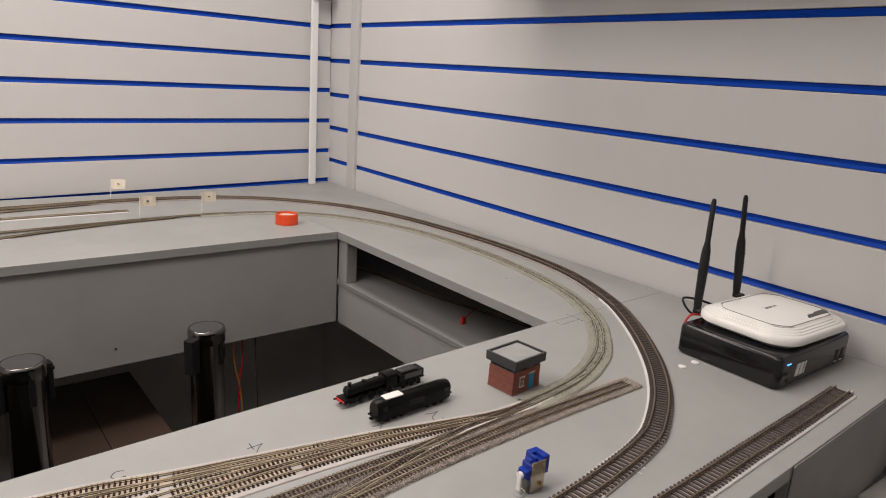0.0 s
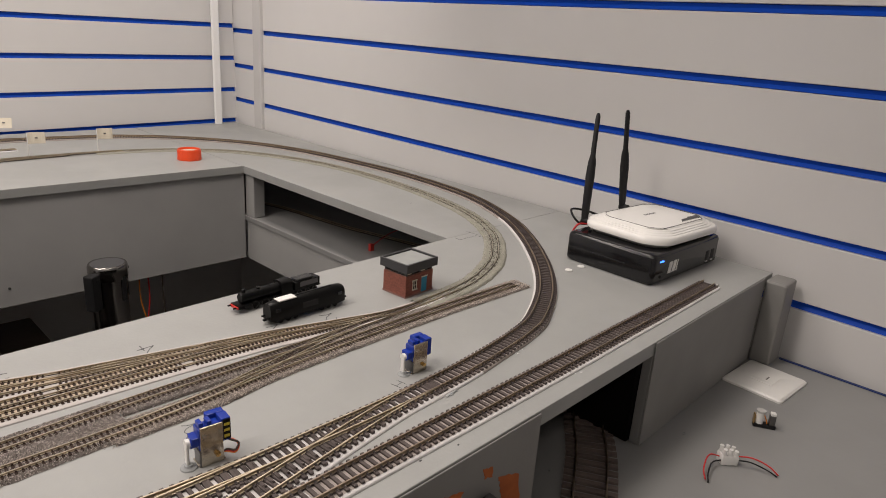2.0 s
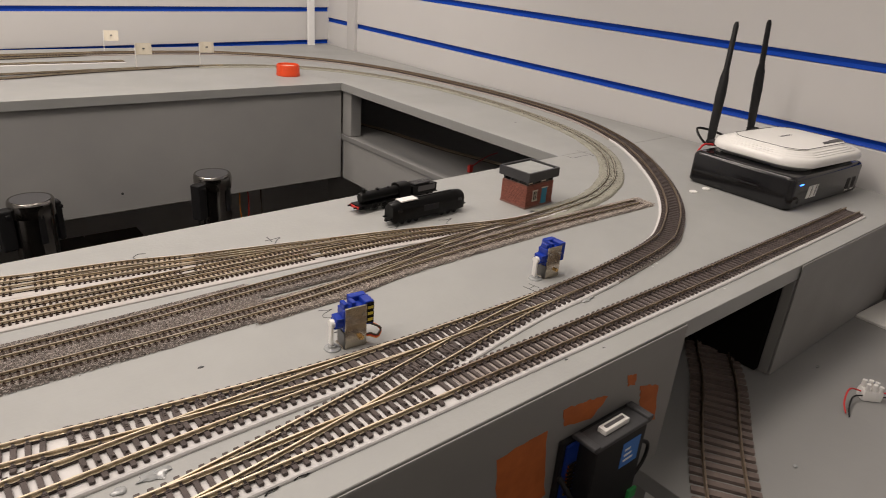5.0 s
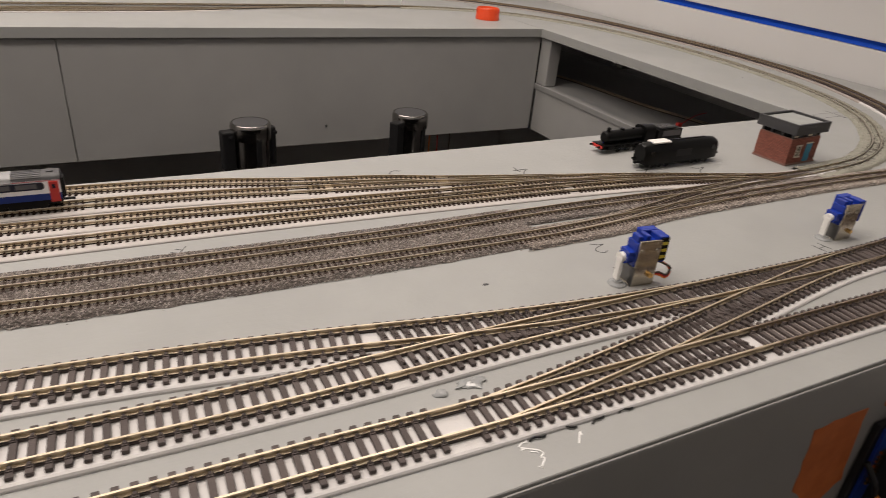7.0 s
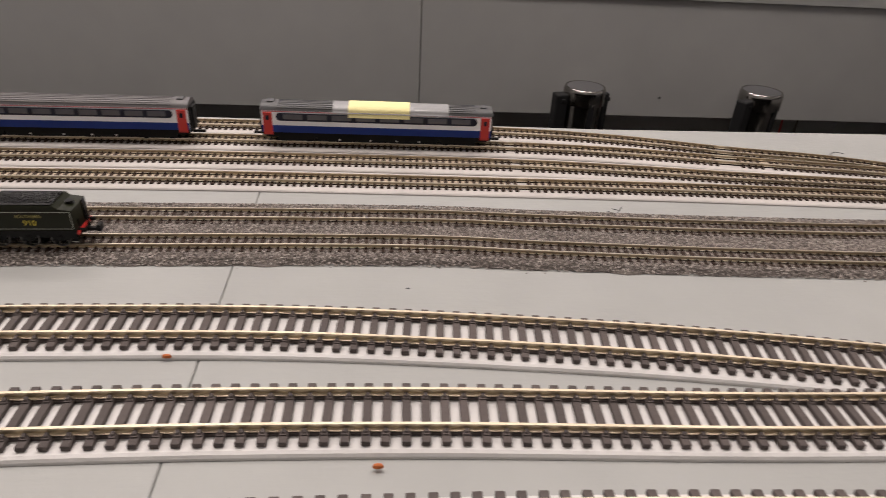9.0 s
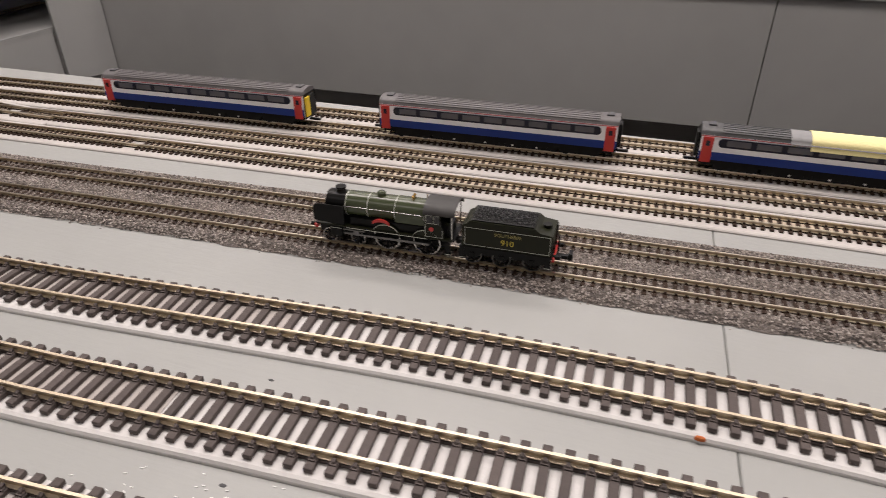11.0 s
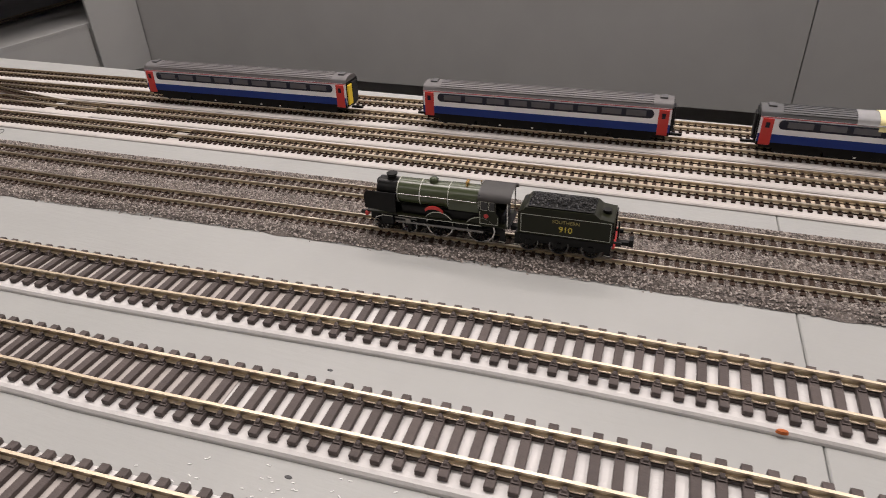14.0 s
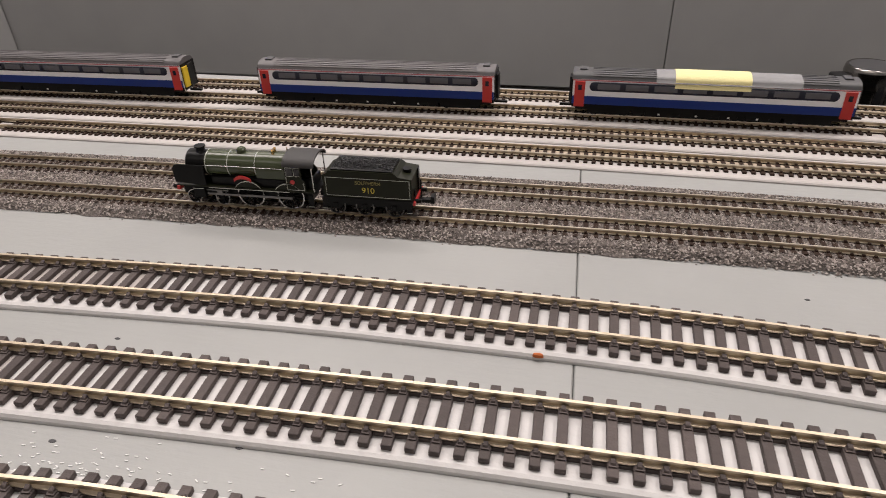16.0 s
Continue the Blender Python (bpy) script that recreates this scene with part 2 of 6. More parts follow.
def slat_wall(name, length, z_first, pitch, m, label, lowest=-2.0):
    """A wall of laminate slats along +x with blue inserts in the grooves; the face looks to -y."""
    wall = part(name, box(0, length, 0.012, 0.05, FLOOR_Z, CEIL_Z), BLUE)
    wall.matrix_world = m
    tagged(wall, label, "wall", kind="structure")
    slot = 0.0140
    edges = [z_first + pitch * i for i in range(-9, 16)]
    edges = [z for z in edges if max(lowest, FLOOR_Z + 0.05) < z < CEIL_Z - 0.05]
    bottoms = [FLOOR_Z] + [z + slot / 2 for z in edges]
    tops = [z - slot / 2 for z in edges] + [CEIL_Z]
    for lo, hi in zip(bottoms, tops):
        part("slat", box(0, length, 0.0, 0.012, lo, hi, bevel=0.0012), WALL, wall)
    for z in edges:
        bm = bmesh.new()
        add_prism(bm, [(0.011, z - slot / 2), (0.011, z + slot / 2), (0.006, z + slot / 2 - 0.001), (0.0085, z), (0.004, z - slot / 2 + 0.001)], 0, length, "x")
        part("insert_strip", bm, BLUE, wall)
    return wall


# back wall runs from the far left to the corner post, the side wall from the corner towards the viewer
slat_wall("wall_north", 4.2, 0.006, 0.1035, Matrix.Translation((1.665, 1.475, 0)) @ pose(0, 0, 0, 0, 0, 2.2) @ pose(0, 0, 0, 0, -0.87, 0) @ Matrix.Translation((-4.2, 0, 0)), "pale grey slat wall with blue groove inserts", lowest=-0.03)
slat_wall("wall_east", 4.0, 0.074, 0.1125, Matrix.Translation((1.662, 1.52, 0.004)) @ pose(0, 0, 0, 0, 0, -91.0) @ pose(0, 0, 0, 0, 0.5, 0), "pale grey slat wall with blue groove inserts", lowest=-0.08)
tagged(part("trim_1", box(1.566, 1.590, 1.436, 1.448, -0.02, 1.2, bevel=0.003), WHITE_TRIM), "white vertical corner strip on the slat wall", "trim", kind="structure")
tagged(part("trim_2", box(1.646, 1.662, 1.285, 1.330, -0.02, 1.2, bevel=0.003), GREY_TRIM), "pale grey vertical joint strip on the slat wall", "trim", kind="structure")

tagged(part("wall_bracket", box(1.565, 1.640, 1.425, 1.447, 0.602, 0.650, bevel=0.003), FASCIA), "grey metal bracket on the corner strip", "bracket")

tagged(part("trim_3", box(1.6075, 1.613, -1.6, -0.376, -0.1418, -0.1402, bevel=0.0004), NAVY_STRIP), "thin blue edge strip where wall meets lower board", "trim", kind="structure")

# ---- layout boards ----
T = 0.018
HOLE = [(-1.03, 0.060), (0.45, 0.058), (1.287, 0.088), (1.295, 0.779), (0.2, 0.700), (-1.05, 0.610)]


def board(name, poly, z0, z1, label, mat=BOARD):
    bm = prism(poly, z0, z1)
    bmesh.ops.bevel(bm, geom=[e for e in bm.edges if abs(e.verts[0].co.z - e.verts[1].co.z) < 1e-6], offset=0.0005, segments=1, affect="EDGES")
    return tagged(part(name, bm, mat), label, "baseboard", kind="structure")


board("baseboard_1", [(-1.9, -0.342), (0.2210, -0.342), (0.2077, 0.0588), (-1.9, 0.060)], -T, 0, "light grey painted layout board carrying the yard tracks")
board("baseboard_2", [(0.2213, -0.342), (1.60, -0.339), (1.625, 0.0905), (1.287, 0.0875), (0.45, 0.0575), (0.2080, 0.0588)], -T, 0, "light grey painted layout board with front point work")
board("baseboard_3", [(1.287, 0.0885), (1.626, 0.0915), (1.652, 1.47), (1.30, 1.436), (1.2955, 0.779)], -T, 0, "light grey painted side board carrying the curve")
board("baseboard_4", [(-1.9, 0.735), (1.2945, 0.779), (1.2985, 1.436), (-1.9, 1.30)], -T, 0.0, "light grey painted back board carrying the station tracks")
board("baseboard_5", [(-1.9, 0.061), (-1.03, 0.061), (-1.03, 0.746), (-1.9, 0.734)], -T, 0.0, "light grey painted side board at the far end")


def panel(name, a, b, z0, z1, thick, label, mat=FASCIA):
    """An upright panel from a to b in plan, its thickness to the left of that line."""
    d = Vector((b[0] - a[0], b[1] - a[1]))
    bm = box(0, d.length, 0, thick, z0, z1, bevel=0.0012)
    ob = part(name, bm, mat)
    ob.matrix_world = Matrix.Translation((a[0], a[1], 0)) @ Matrix.Rotation(math.atan2(d.y, d.x), 4, "Z")
    return tagged(ob, label, "panel", kind="structure")


FAR = lambda x: 0.781 + (x - 1.295) * 0.0145
panel("well_panel_1", (0.327, FAR(0.327) + 0.004), (1.3005, FAR(1.3005) + 0.004), -0.235, -T - 0.0005, 0.012, "grey painted hardboard panel below the back board")
panel("well_panel_2", (-0.978, FAR(-0.978) + 0.004), (0.3255, FAR(0.324) + 0.004), -0.235, -T - 0.0005, 0.012, "grey painted hardboard panel below the back board")
panel("well_panel_3", (1.302, 0.779), (1.302, 0.10), -0.235, -0.125, 0.012, "grey painted fascia under the tunnel shelf")
panel("well_panel_4", (-1.022, 0.07), (-1.022, 0.655), -0.235, -0.125, 0.012, "grey painted fascia under the tunnel shelf")
tagged(part("tunnel_post_1", box(1.302, 1.332, 0.745, 0.783, -0.124, -T - 0.0005, bevel=0.002), FASCIA), "grey painted timber post holding the board", "post", kind="structure")
panel("tunnel_post_2", (-1.012, 0.655), (-0.969, 0.748), -0.235, -T - 0.0005, 0.012, "grey painted end panel holding the board")
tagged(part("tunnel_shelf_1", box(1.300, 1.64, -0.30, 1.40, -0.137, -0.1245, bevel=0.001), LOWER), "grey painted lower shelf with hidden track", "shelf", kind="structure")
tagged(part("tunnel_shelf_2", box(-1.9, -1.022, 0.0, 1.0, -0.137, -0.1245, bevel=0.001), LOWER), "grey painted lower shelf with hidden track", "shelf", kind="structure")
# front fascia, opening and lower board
panel("front_panel_1", (-1.9, -0.340), (0.966, -0.340), -0.60, -T - 0.0005, 0.012, "grey fascia with torn orange paint, its shade painted in", SHADED_FASCIA)
panel("front_panel_2", (1.197, -0.340), (1.562, -0.340), -0.1415, -T - 0.0005, 0.012, "grey fascia beside the tunnel mouth, its shade painted in", SHADED_FASCIA)
# shade behind the tunnel mouth is put into these panels' black colour
panel("front_panel_3", (1.204, -0.327), (1.204, 0.05), -0.1415, -T - 0.0005, 0.012, "inner tunnel wall, its shade painted black", TUNNEL_SHADE)
panel("front_panel_4", (0.963, 0.05), (0.963, -0.327), -0.1415, -T - 0.0005, 0.012, "inner tunnel wall, its shade painted black", TUNNEL_SHADE)
panel("front_panel_5", (-1.03, 0.046), (1.29, 0.07), -0.30, -T - 0.0005, 0.010, "back panel under the front board, its shade painted black", TUNNEL_SHADE)
panel("front_skin_1", (-1.9, -0.3440), (0.966, -0.3440), -0.60, -0.0006, 0.0016, "grey facing flush with the board edge, its shade painted in", SHADED_FASCIA)
panel("front_skin_2", (1.197, -0.3423), (1.562, -0.3415), -0.1415, -0.0006, 0.0014, "grey facing flush with the board edge, its shade painted in", SHADED_FASCIA)
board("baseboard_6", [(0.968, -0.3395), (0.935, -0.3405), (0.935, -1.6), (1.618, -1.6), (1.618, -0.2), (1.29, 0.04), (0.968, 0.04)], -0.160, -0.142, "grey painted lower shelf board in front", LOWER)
# the block's darker grey carries the shade of the corner
tagged(part("corner_block", box(1.563, 1.612, -0.374, -0.341, -0.142, -0.003, bevel=0.004), SHADED_FASCIA), "grey square corner block on the lower board, darkened for shade", "block", kind="structure")
carton = tagged(part("storage_box", box(0.640, 0.885, 0.735, 1.10, FLOOR_Z, -0.404, bevel=0.004), BROWN), "brown cardboard box standing on the floor", "box")
for x0, x1 in ((0.641, 0.7615), (0.7635, 0.884)):
    part("lid_flap", box(x0, x1, 0.736, 1.099, -0.4035, -0.400, bevel=0.001), BROWN, carton)
tagged(part("wall_cabinet", box(1.36, 1.60, -0.85, 0.57, 0.664, 1.05, bevel=0.004), GREY_TRIM), "pale grey cupboard high on the slat wall", "cabinet")

# ---- tracks ----
OO = dict(gauge=0.0172, pitch=0.0070, length=0.0290, width=0.0032, high=0.0022, rail=0.0029, head=0.0011, foot=0.0024, foam=0.0028, foam_w=0.0325)
OG = dict(gauge=0.036, pitch=0.0126, length=0.061, width=0.0068, high=0.0034, rail=0.0045, head=0.0016, foot=0.0024, foam=0.0028, foam_w=0.065)
NN = dict(gauge=0.0100, pitch=0.0044, length=0.0180, width=0.0021, high=0.0009, rail=0.0020, head=0.0008, foot=0.0014, foam=0.0019, foam_w=0.0290)


def sleeper_mesh(k, name, mat):
    bm = bmesh.new()
    add_box(bm, -k["width"] / 2, k["width"] / 2, -k["length"] / 2, k["length"] / 2, 0, k["high"], bevel=k["width"] * 0.10 if k is OO else 0)
    if k is OO:
        for s in (-1, 1):
            for q in (-1, 1):
                y = s * k["gauge"] / 2 + q * 0.0019
                add_box(bm, -0.0012, 0.0012, y - 0.0010, y + 0.0010, k["high"], k["high"] + 0.0005)
                add_prism(bm, [(y - q * 0.0010, k["high"] + 0.0005), (y + q * 0.0005, k["high"] + 0.0005), (y + q * 0.0002, k["high"] + 0.0011), (y - q * 0.0010, k["high"] + 0.0016)], -0.0007, 0.0007, "x")
    if k is NN:
        for s in (-1, 1):
            for q in (-1, 1):
                y = s * k["gauge"] / 2 + q * 0.0011
                add_box(bm, -0.0006, 0.0006, y - 0.0005, y + 0.0005, k["high"], k["high"] + 0.0007)
    bmesh.ops.recalc_face_normals(bm, faces=bm.faces)
    me = bpy.data.meshes.new(name)
    bm.to_mesh(me)
    bm.free()
    me.materials.append(mat)
    return me


SLEEPER_OO_MESH = sleeper_mesh(OO, "sleeper", SLEEPER)
SLEEPER_O_MESH = sleeper_mesh(OG, "sleeper", SLEEPER_BIG)
SLEEPER_N_MESH = sleeper_mesh(NN, "sleeper", SLEEPER_N)


def railway(label, points, k, rail_mat, z=0.0, foam=True, foam_mat=None, infill=None, near=(-9, 9), skip=(), beside=(), check=0.0, lift=0.0, group="model tracks", dull_from=None):
    """A model track: two rails, sleepers and a foam strip. near: the stretch of x with single sleepers. skip: plan places with
    none. beside: lines of the branches that share its sleepers. check: nearer than this to a line of beside it has no sleepers of its own."""
    top = thing("model_track", label, "railway track", group=group)
    line, d = smooth_line(points, 0.006)
    line3 = np.column_stack([line, np.zeros(len(line))])
    base = z + (k["foam"] if foam else 0.0)
    if foam:
        w, h = k["foam_w"] / 2, k["foam"] + lift
        v, f = sweep(line, d, np.interp(line[:, 0] + 9 * (line[:, 1] > 0.3), (0.93, 1.02), (-0.0013, 0.0010)) if k is OO and len(points) > 25 else -0.0013 if k is OO else 0, [(-w, 0.0), (-w, h * 0.45), (-w + 0.0006, h * 0.82), (-w + 0.0018, h), (w - 0.0018, h), (w - 0.0006, h * 0.82), (w, h * 0.45), (w, 0.0)])
        ob = link_mesh("underlay", [(a, b, c + z) for a, b, c in v], f, foam_mat or FOAM, top, "white foam strip")
        if dull_from is not None:
            ob.data.materials.append(INFILL)
            for poly in ob.data.polygons:
                if poly.center.y > 0.12 or (poly.center.x > 0.98 and poly.index % 8 < 3 and len(points) > 25):
                    poly.material_index = 1
    for span in infill or ():
        runs = [[]]
        for i in range(len(line)):
            if span[0] <= line[i, 0] <= span[1] and (span[0] > -2 or line[i, 1] < 0.3):
                if k is NN and any(math.hypot(line[i, 0] - a, line[i, 1] - b) < r + 0.001 for a, b, r in skip):
                    runs.append([])
                else:
                    runs[-1].append(i)
        for keep in runs:
            if len(keep) < 3:
                continue
            old = span[0] < -2
            w = k["gauge"] / 2 - 0.001 if old else k["length"] / 2 - 0.0004
            h0, h1 = k["foam"] + lift + 0.0001, k["foam"] + lift + 0.0004
            v, f = sweep(line[keep], d[keep], 0, [(-w, h0), (-w, h1), (w, h1), (w, h0)])
            link_mesh("infill", [(a, b, c + z) for a, b, c in v], f, TAN if k is NN else GREYISH_FOAM if old else INFILL, top, "greyish strip between the rails" if old else "dark grey painted strip between sleepers")
    h0 = base + k["high"] + lift
    g, e, ft, rh = k["gauge"] / 2, k["head"] / 2, k["foot"] / 2, k["rail"]
    prof = [(-ft, 0), (-ft, rh * 0.15), (-e * 0.45, rh * 0.26), (-e * 0.45, rh * 0.66), (-e, rh * 0.74), (-e, rh), (e, rh), (e, rh * 0.74), (e * 0.45, rh * 0.66), (e * 0.45, rh * 0.26), (ft, rh * 0.15), (ft, 0)]
    for s in (-1, 1):
        v, f = sweep(line, d, s * g, prof)
        ob = link_mesh("rail", [(a, b, c + h0) for a, b, c in v], f, rail_mat, top)
        ob.data.materials.append(RAIL_WEB_N if k is NN else RAIL_WEB)
        if k is not OG:
            wv, wf = sweep(line, d, s * g, [(-ft * 0.9, 0), (-ft * 0.9, k["high"] * 0.62), (ft * 0.9, k["high"] * 0.62), (ft * 0.9, 0)])
            link_mesh("web_strip", [(a, b, c + base + lift + 0.00005) for a, b, c in wv], wf, SLEEPER_N if k is NN else SLEEPER, top)
        for poly in ob.data.polygons:
            if poly.index % 12 in (2, 3, 7, 8):
                poly.material_index = 1
        if dull_from is not None:
            ob.data.materials.append(RAIL_PALE if k is NN else RAIL_DULL)
            for poly in ob.data.polygons:
                if poly.center.x > dull_from and (k is NN or poly.material_index == 0):
                    poly.material_index = 2
    at, dd = smooth_line(points, k["pitch"])
    rest_v, rest_f = [], []
    me = SLEEPER_OO_MESH if k is OO else SLEEPER_O_MESH if k is OG else SLEEPER_N_MESH
    base_v = np.array([v.co[:] for v in me.vertices])
    base_f = [tuple(p.vertices) for p in me.polygons]
    others = [smooth_line(b, 0.003)[0] for b in beside]
    rnd = random.Random(len(points) * 7 + int(abs(points[0][1]) * 9999))
    count = 0
    for p, t in zip(at, dd):
        if any(math.hypot(p[0] - a, p[1] - b) < r for a, b, r in skip):
            continue
        nrm = np.array([-t[1], t[0]])
        lo, hi = -k["length"] / 2, k["length"] / 2
        drop = False
        for o in others:
            rel = o - p
            along = rel @ t
            i = int(np.argmin(np.abs(along)))
            if abs(along[i]) > k["pitch"]:
                continue
            off = float(rel[i] @ nrm)
            if check:
                if abs(off) < check:
                    drop = True
            elif abs(off) < k["length"] * 0.96:
                lo, hi = min(lo, off - k["length"] / 2), max(hi, off + k["length"] / 2)
        if drop:
            continue
        ang = math.atan2(t[1], t[0]) + rnd.uniform(-1, 1) * 0.012
        m = Matrix.Translation((p[0] + nrm[0] * (lo + hi) / 2, p[1] + nrm[1] * (lo + hi) / 2, base + lift)) @ Matrix.Rotation(ang, 4, "Z") @ Matrix.Diagonal((1, (hi - lo) / k["length"], 1, 1))
        if near[0] <= p[0] <= near[1] and p[1] < 0.3 and count < 300:
            ob = new("sleeper", me)
            ob.parent = top
            ob.matrix_local = m
            count += 1
        else:
            mm = np.array(m)
            n0 = len(rest_v)
            rest_v.extend((base_v @ mm[:3, :3].T + mm[:3, 3]).tolist())
            rest_f.extend(tuple(i + n0 for i in q) for q in base_f)
    if rest_v:
        tagged(link_mesh("sleeper_rest", rest_v, rest_f, me.materials[0], top), kind="stuff")
    return top


# plan of the wide-gauge tracks
MAIN = [(-1.0, -0.330), (-0.62, -0.306), (-0.12, -0.269), (-0.012, -0.263), (0.07, -0.2575), (0.183, -0.2515), (0.30, -0.2495), (0.42, -0.2515), (0.50, -0.251), (0.60, -0.2485), (0.75, -0.249), (0.86, -0.250), (0.95, -0.247), (1.025, -0.239), (1.090, -0.228), (1.140, -0.211), (1.225, -0.162), (1.313, -0.089), (1.409, 0.015), (1.480, 0.118), (1.542, 0.267), (1.567, 0.460), (1.560, 0.657), (1.528, 0.872), (1.458, 1.045), (1.344, 1.176), (1.24, 1.245), (1.134, 1.282), (0.918, 1.297), (0.663, 1.275), (0.2, 1.235), (-0.6, 1.17)]
LOOP = [(-1.0, -0.275), (-0.62, -0.256), (-0.19, -0.223), (-0.054, -0.2145), (0.094, -0.2035), (0.172, -0.2005), (0.25, -0.2), (0.33, -0.2040), (0.41, -0.2105), (0.49, -0.2205), (0.56, -0.2315), (0.65, -0.2425), (0.74, -0.2488)]
FRONT = [(-1.0, -0.372 + 0.03), (-0.30, -0.328), (-0.07, -0.3175), (0.06, -0.3085), (0.117, -0.3045), (0.31, -0.2985), (0.44, -0.2985), (0.53, -0.3005), (0.65, -0.302), (0.80, -0.3025), (1.055, -0.303), (1.175, -0.3015), (1.300, -0.3005), (1.447, -0.298)]
CROSS = [(0.545, -0.3003), (0.60, -0.2935), (0.65, -0.2865), (0.70, -0.2785), (0.76, -0.2685), (0.82, -0.2585), (0.87, -0.2520), (0.92, -0.2488)]

railway("weathered wide-gauge main track curving round the board", MAIN, OO, RAIL, dull_from=0.88, near=(-0.2, 1.1), infill=((-3, 0.03), (0.90, 3)), skip=((0.511, -0.25, 0.0052), (0.73, -0.26, 0.004)), beside=(LOOP, CROSS))
railway("brass-railed loop track on white foam", LOOP, OO, RAIL, near=(-0.25, 0.75), infill=((-3, 0.05),), skip=((0.507, -0.222, 0.0052),), beside=(MAIN,), check=0.0270, lift=-0.00015)
railway("front siding track on foam ending at the wall", FRONT, OO, RAIL, dull_from=0.73, near=(-0.1, 1.5), infill=((-3, 0.04), (0.735, 3)), skip=((0.521, -0.300, 0.0062), (0.722, -0.302, 0.0045)), beside=(CROSS,), lift=-0.0003)
railway("brass-railed crossover between two tracks", CROSS, OO, RAIL, near=(0.4, 1.0), beside=(MAIN, FRONT), check=0.0270, lift=-0.00045)

# plan of the fine-gauge yard
def bend(c):
    return [(-1.0, c - 0.040), (-0.60, c - 0.028), (-0.3, c - 0.0165), (-0.11, c - 0.0090), (0.04, c - 0.004), (0.20, c), (0.36, c)]


LEAD = [(0.53, 0.013), (0.60, 0.0015), (0.655, -0.0135), (0.70, -0.0235), (0.778, -0.040), (0.86, -0.0580), (0.943, -0.080), (1.0, -0.0935), (1.06, -0.0955)]
T1 = bend(0.038) + [(0.45, 0.0300)] + LEAD
T2 = bend(0.0095) + [(0.45, 0.0045), (0.525, -0.005), (0.60, -0.0140), (0.655, -0.0215), (0.72, -0.0315), (0.79, -0.0435)]
T3 = bend(-0.0215) + [(0.45, -0.0265), (0.52, -0.033), (0.60, -0.0385), (0.69, -0.0435), (0.76, -0.0475), (0.82, -0.0540), (0.88, -0.0640)]
T4 = bend(-0.0520) + [(0.45, -0.0525), (0.52, -0.0540), (0.60, -0.0565), (0.69, -0.0600), (0.76, -0.0630), (0.84, -0.0690), (0.90, -0.0770), (0.97, -0.0890)]
FARLINE = [(-1.0, -0.165), (-0.62, -0.146), (-0.33, -0.1235), (-0.17, -0.117), (0.0, -0.1085), (0.28, -0.0995), (0.375, -0.1015), (0.47, -0.104), (0.58, -0.1045), (0.70, -0.1000), (0.80, -0.1000), (0.881, -0.1005), (0.945, -0.0985), (1.05, -0.0945), (1.149, -0.0825), (1.226, -0.055), (1.290, -0.015), (1.371, 0.062), (1.437, 0.18), (1.480, 0.36), (1.490, 0.583), (1.458, 0.773), (1.383, 0.922), (1.30, 0.998), (1.198, 1.044), (1.056, 1.062), (0.854, 1.050), (0.637, 1.028), (0.2, 0.99), (-0.6, 0.93)]
NEARLINE = [(-1.0, -0.195), (-0.62, -0.176), (-0.30, -0.1515), (-0.153, -0.1455), (0.015, -0.1375), (0.28, -0.1280), (0.375, -0.1315), (0.465, -0.1350), (0.58, -0.1370), (0.70, -0.1365), (0.806, -0.128), (0.90, -0.1225), (1.04, -0.1205), (1.205, -0.1235)]
XN = [(0.69, -0.1365), (0.758, -0.131), (0.814, -0.120), (0.877, -0.1070), (0.94, -0.0990)]
railway("fine-gauge yard track on white foam", T1, NN, RAIL_N, foam_mat=FOAM_FINE, infill=((-3, 3),), near=(-0.42, 0.8), skip=((0.53, 0.013, 0.005), (0.655, -0.0135, 0.004), (-0.434, 0.02, 0.004)), beside=(T2, T3, T4))
railway("fine-gauge yard track holding the coaches", T2, NN, RAIL_N, foam_mat=FOAM_FINE, infill=((-3, 3),), near=(-0.42, 0.7), skip=((0.525, -0.005, 0.005), (0.371, 0.0085, 0.003)), beside=(T1,), check=0.0175, lift=-0.00012)
railway("fine-gauge yard track on white foam", T3, NN, RAIL_N, foam_mat=FOAM_FINE, infill=((-3, 3),), near=(-0.42, 0.8), skip=((0.645, -0.041, 0.004), (0.371, -0.023, 0.003), (-0.29, -0.036, 0.004)), beside=(T1,), check=0.0125, lift=-0.00024)
railway("fine-gauge yard track beside a grey strip", T4, NN, RAIL_N, foam_mat=FOAM_FINE, infill=((-3, 3),), near=(-0.42, 0.8), skip=((0.762, -0.063, 0.004), (0.371, -0.052, 0.003), (-0.152, -0.063, 0.005)), beside=(T1, T3), check=0.0125, lift=-0.00036)
railway("ballasted fine-gauge main track running round the layout", FARLINE, NN, RAIL_N, near=(-0.35, 0.95), foam=False, dull_from=1.12, z=0.0021, beside=(XN,))
railway("ballasted fine-gauge track ending in a stub", NEARLINE, NN, RAIL_N, near=(-0.35, 0.95), foam=False, z=0.0021, beside=(XN,))
railway("weathered fine-gauge crossover in ballast", XN, NN, RAIL_N, near=(0.5, 1.1), foam=False, z=0.0021, beside=(FARLINE, NEARLINE), check=0.0175, lift=-0.0001)
XL = [(-0.62, 0.009), (-0.52, 0.0005), (-0.44, -0.0125), (-0.36, -0.0275), (-0.29, -0.0372), (-0.24, -0.0380)]
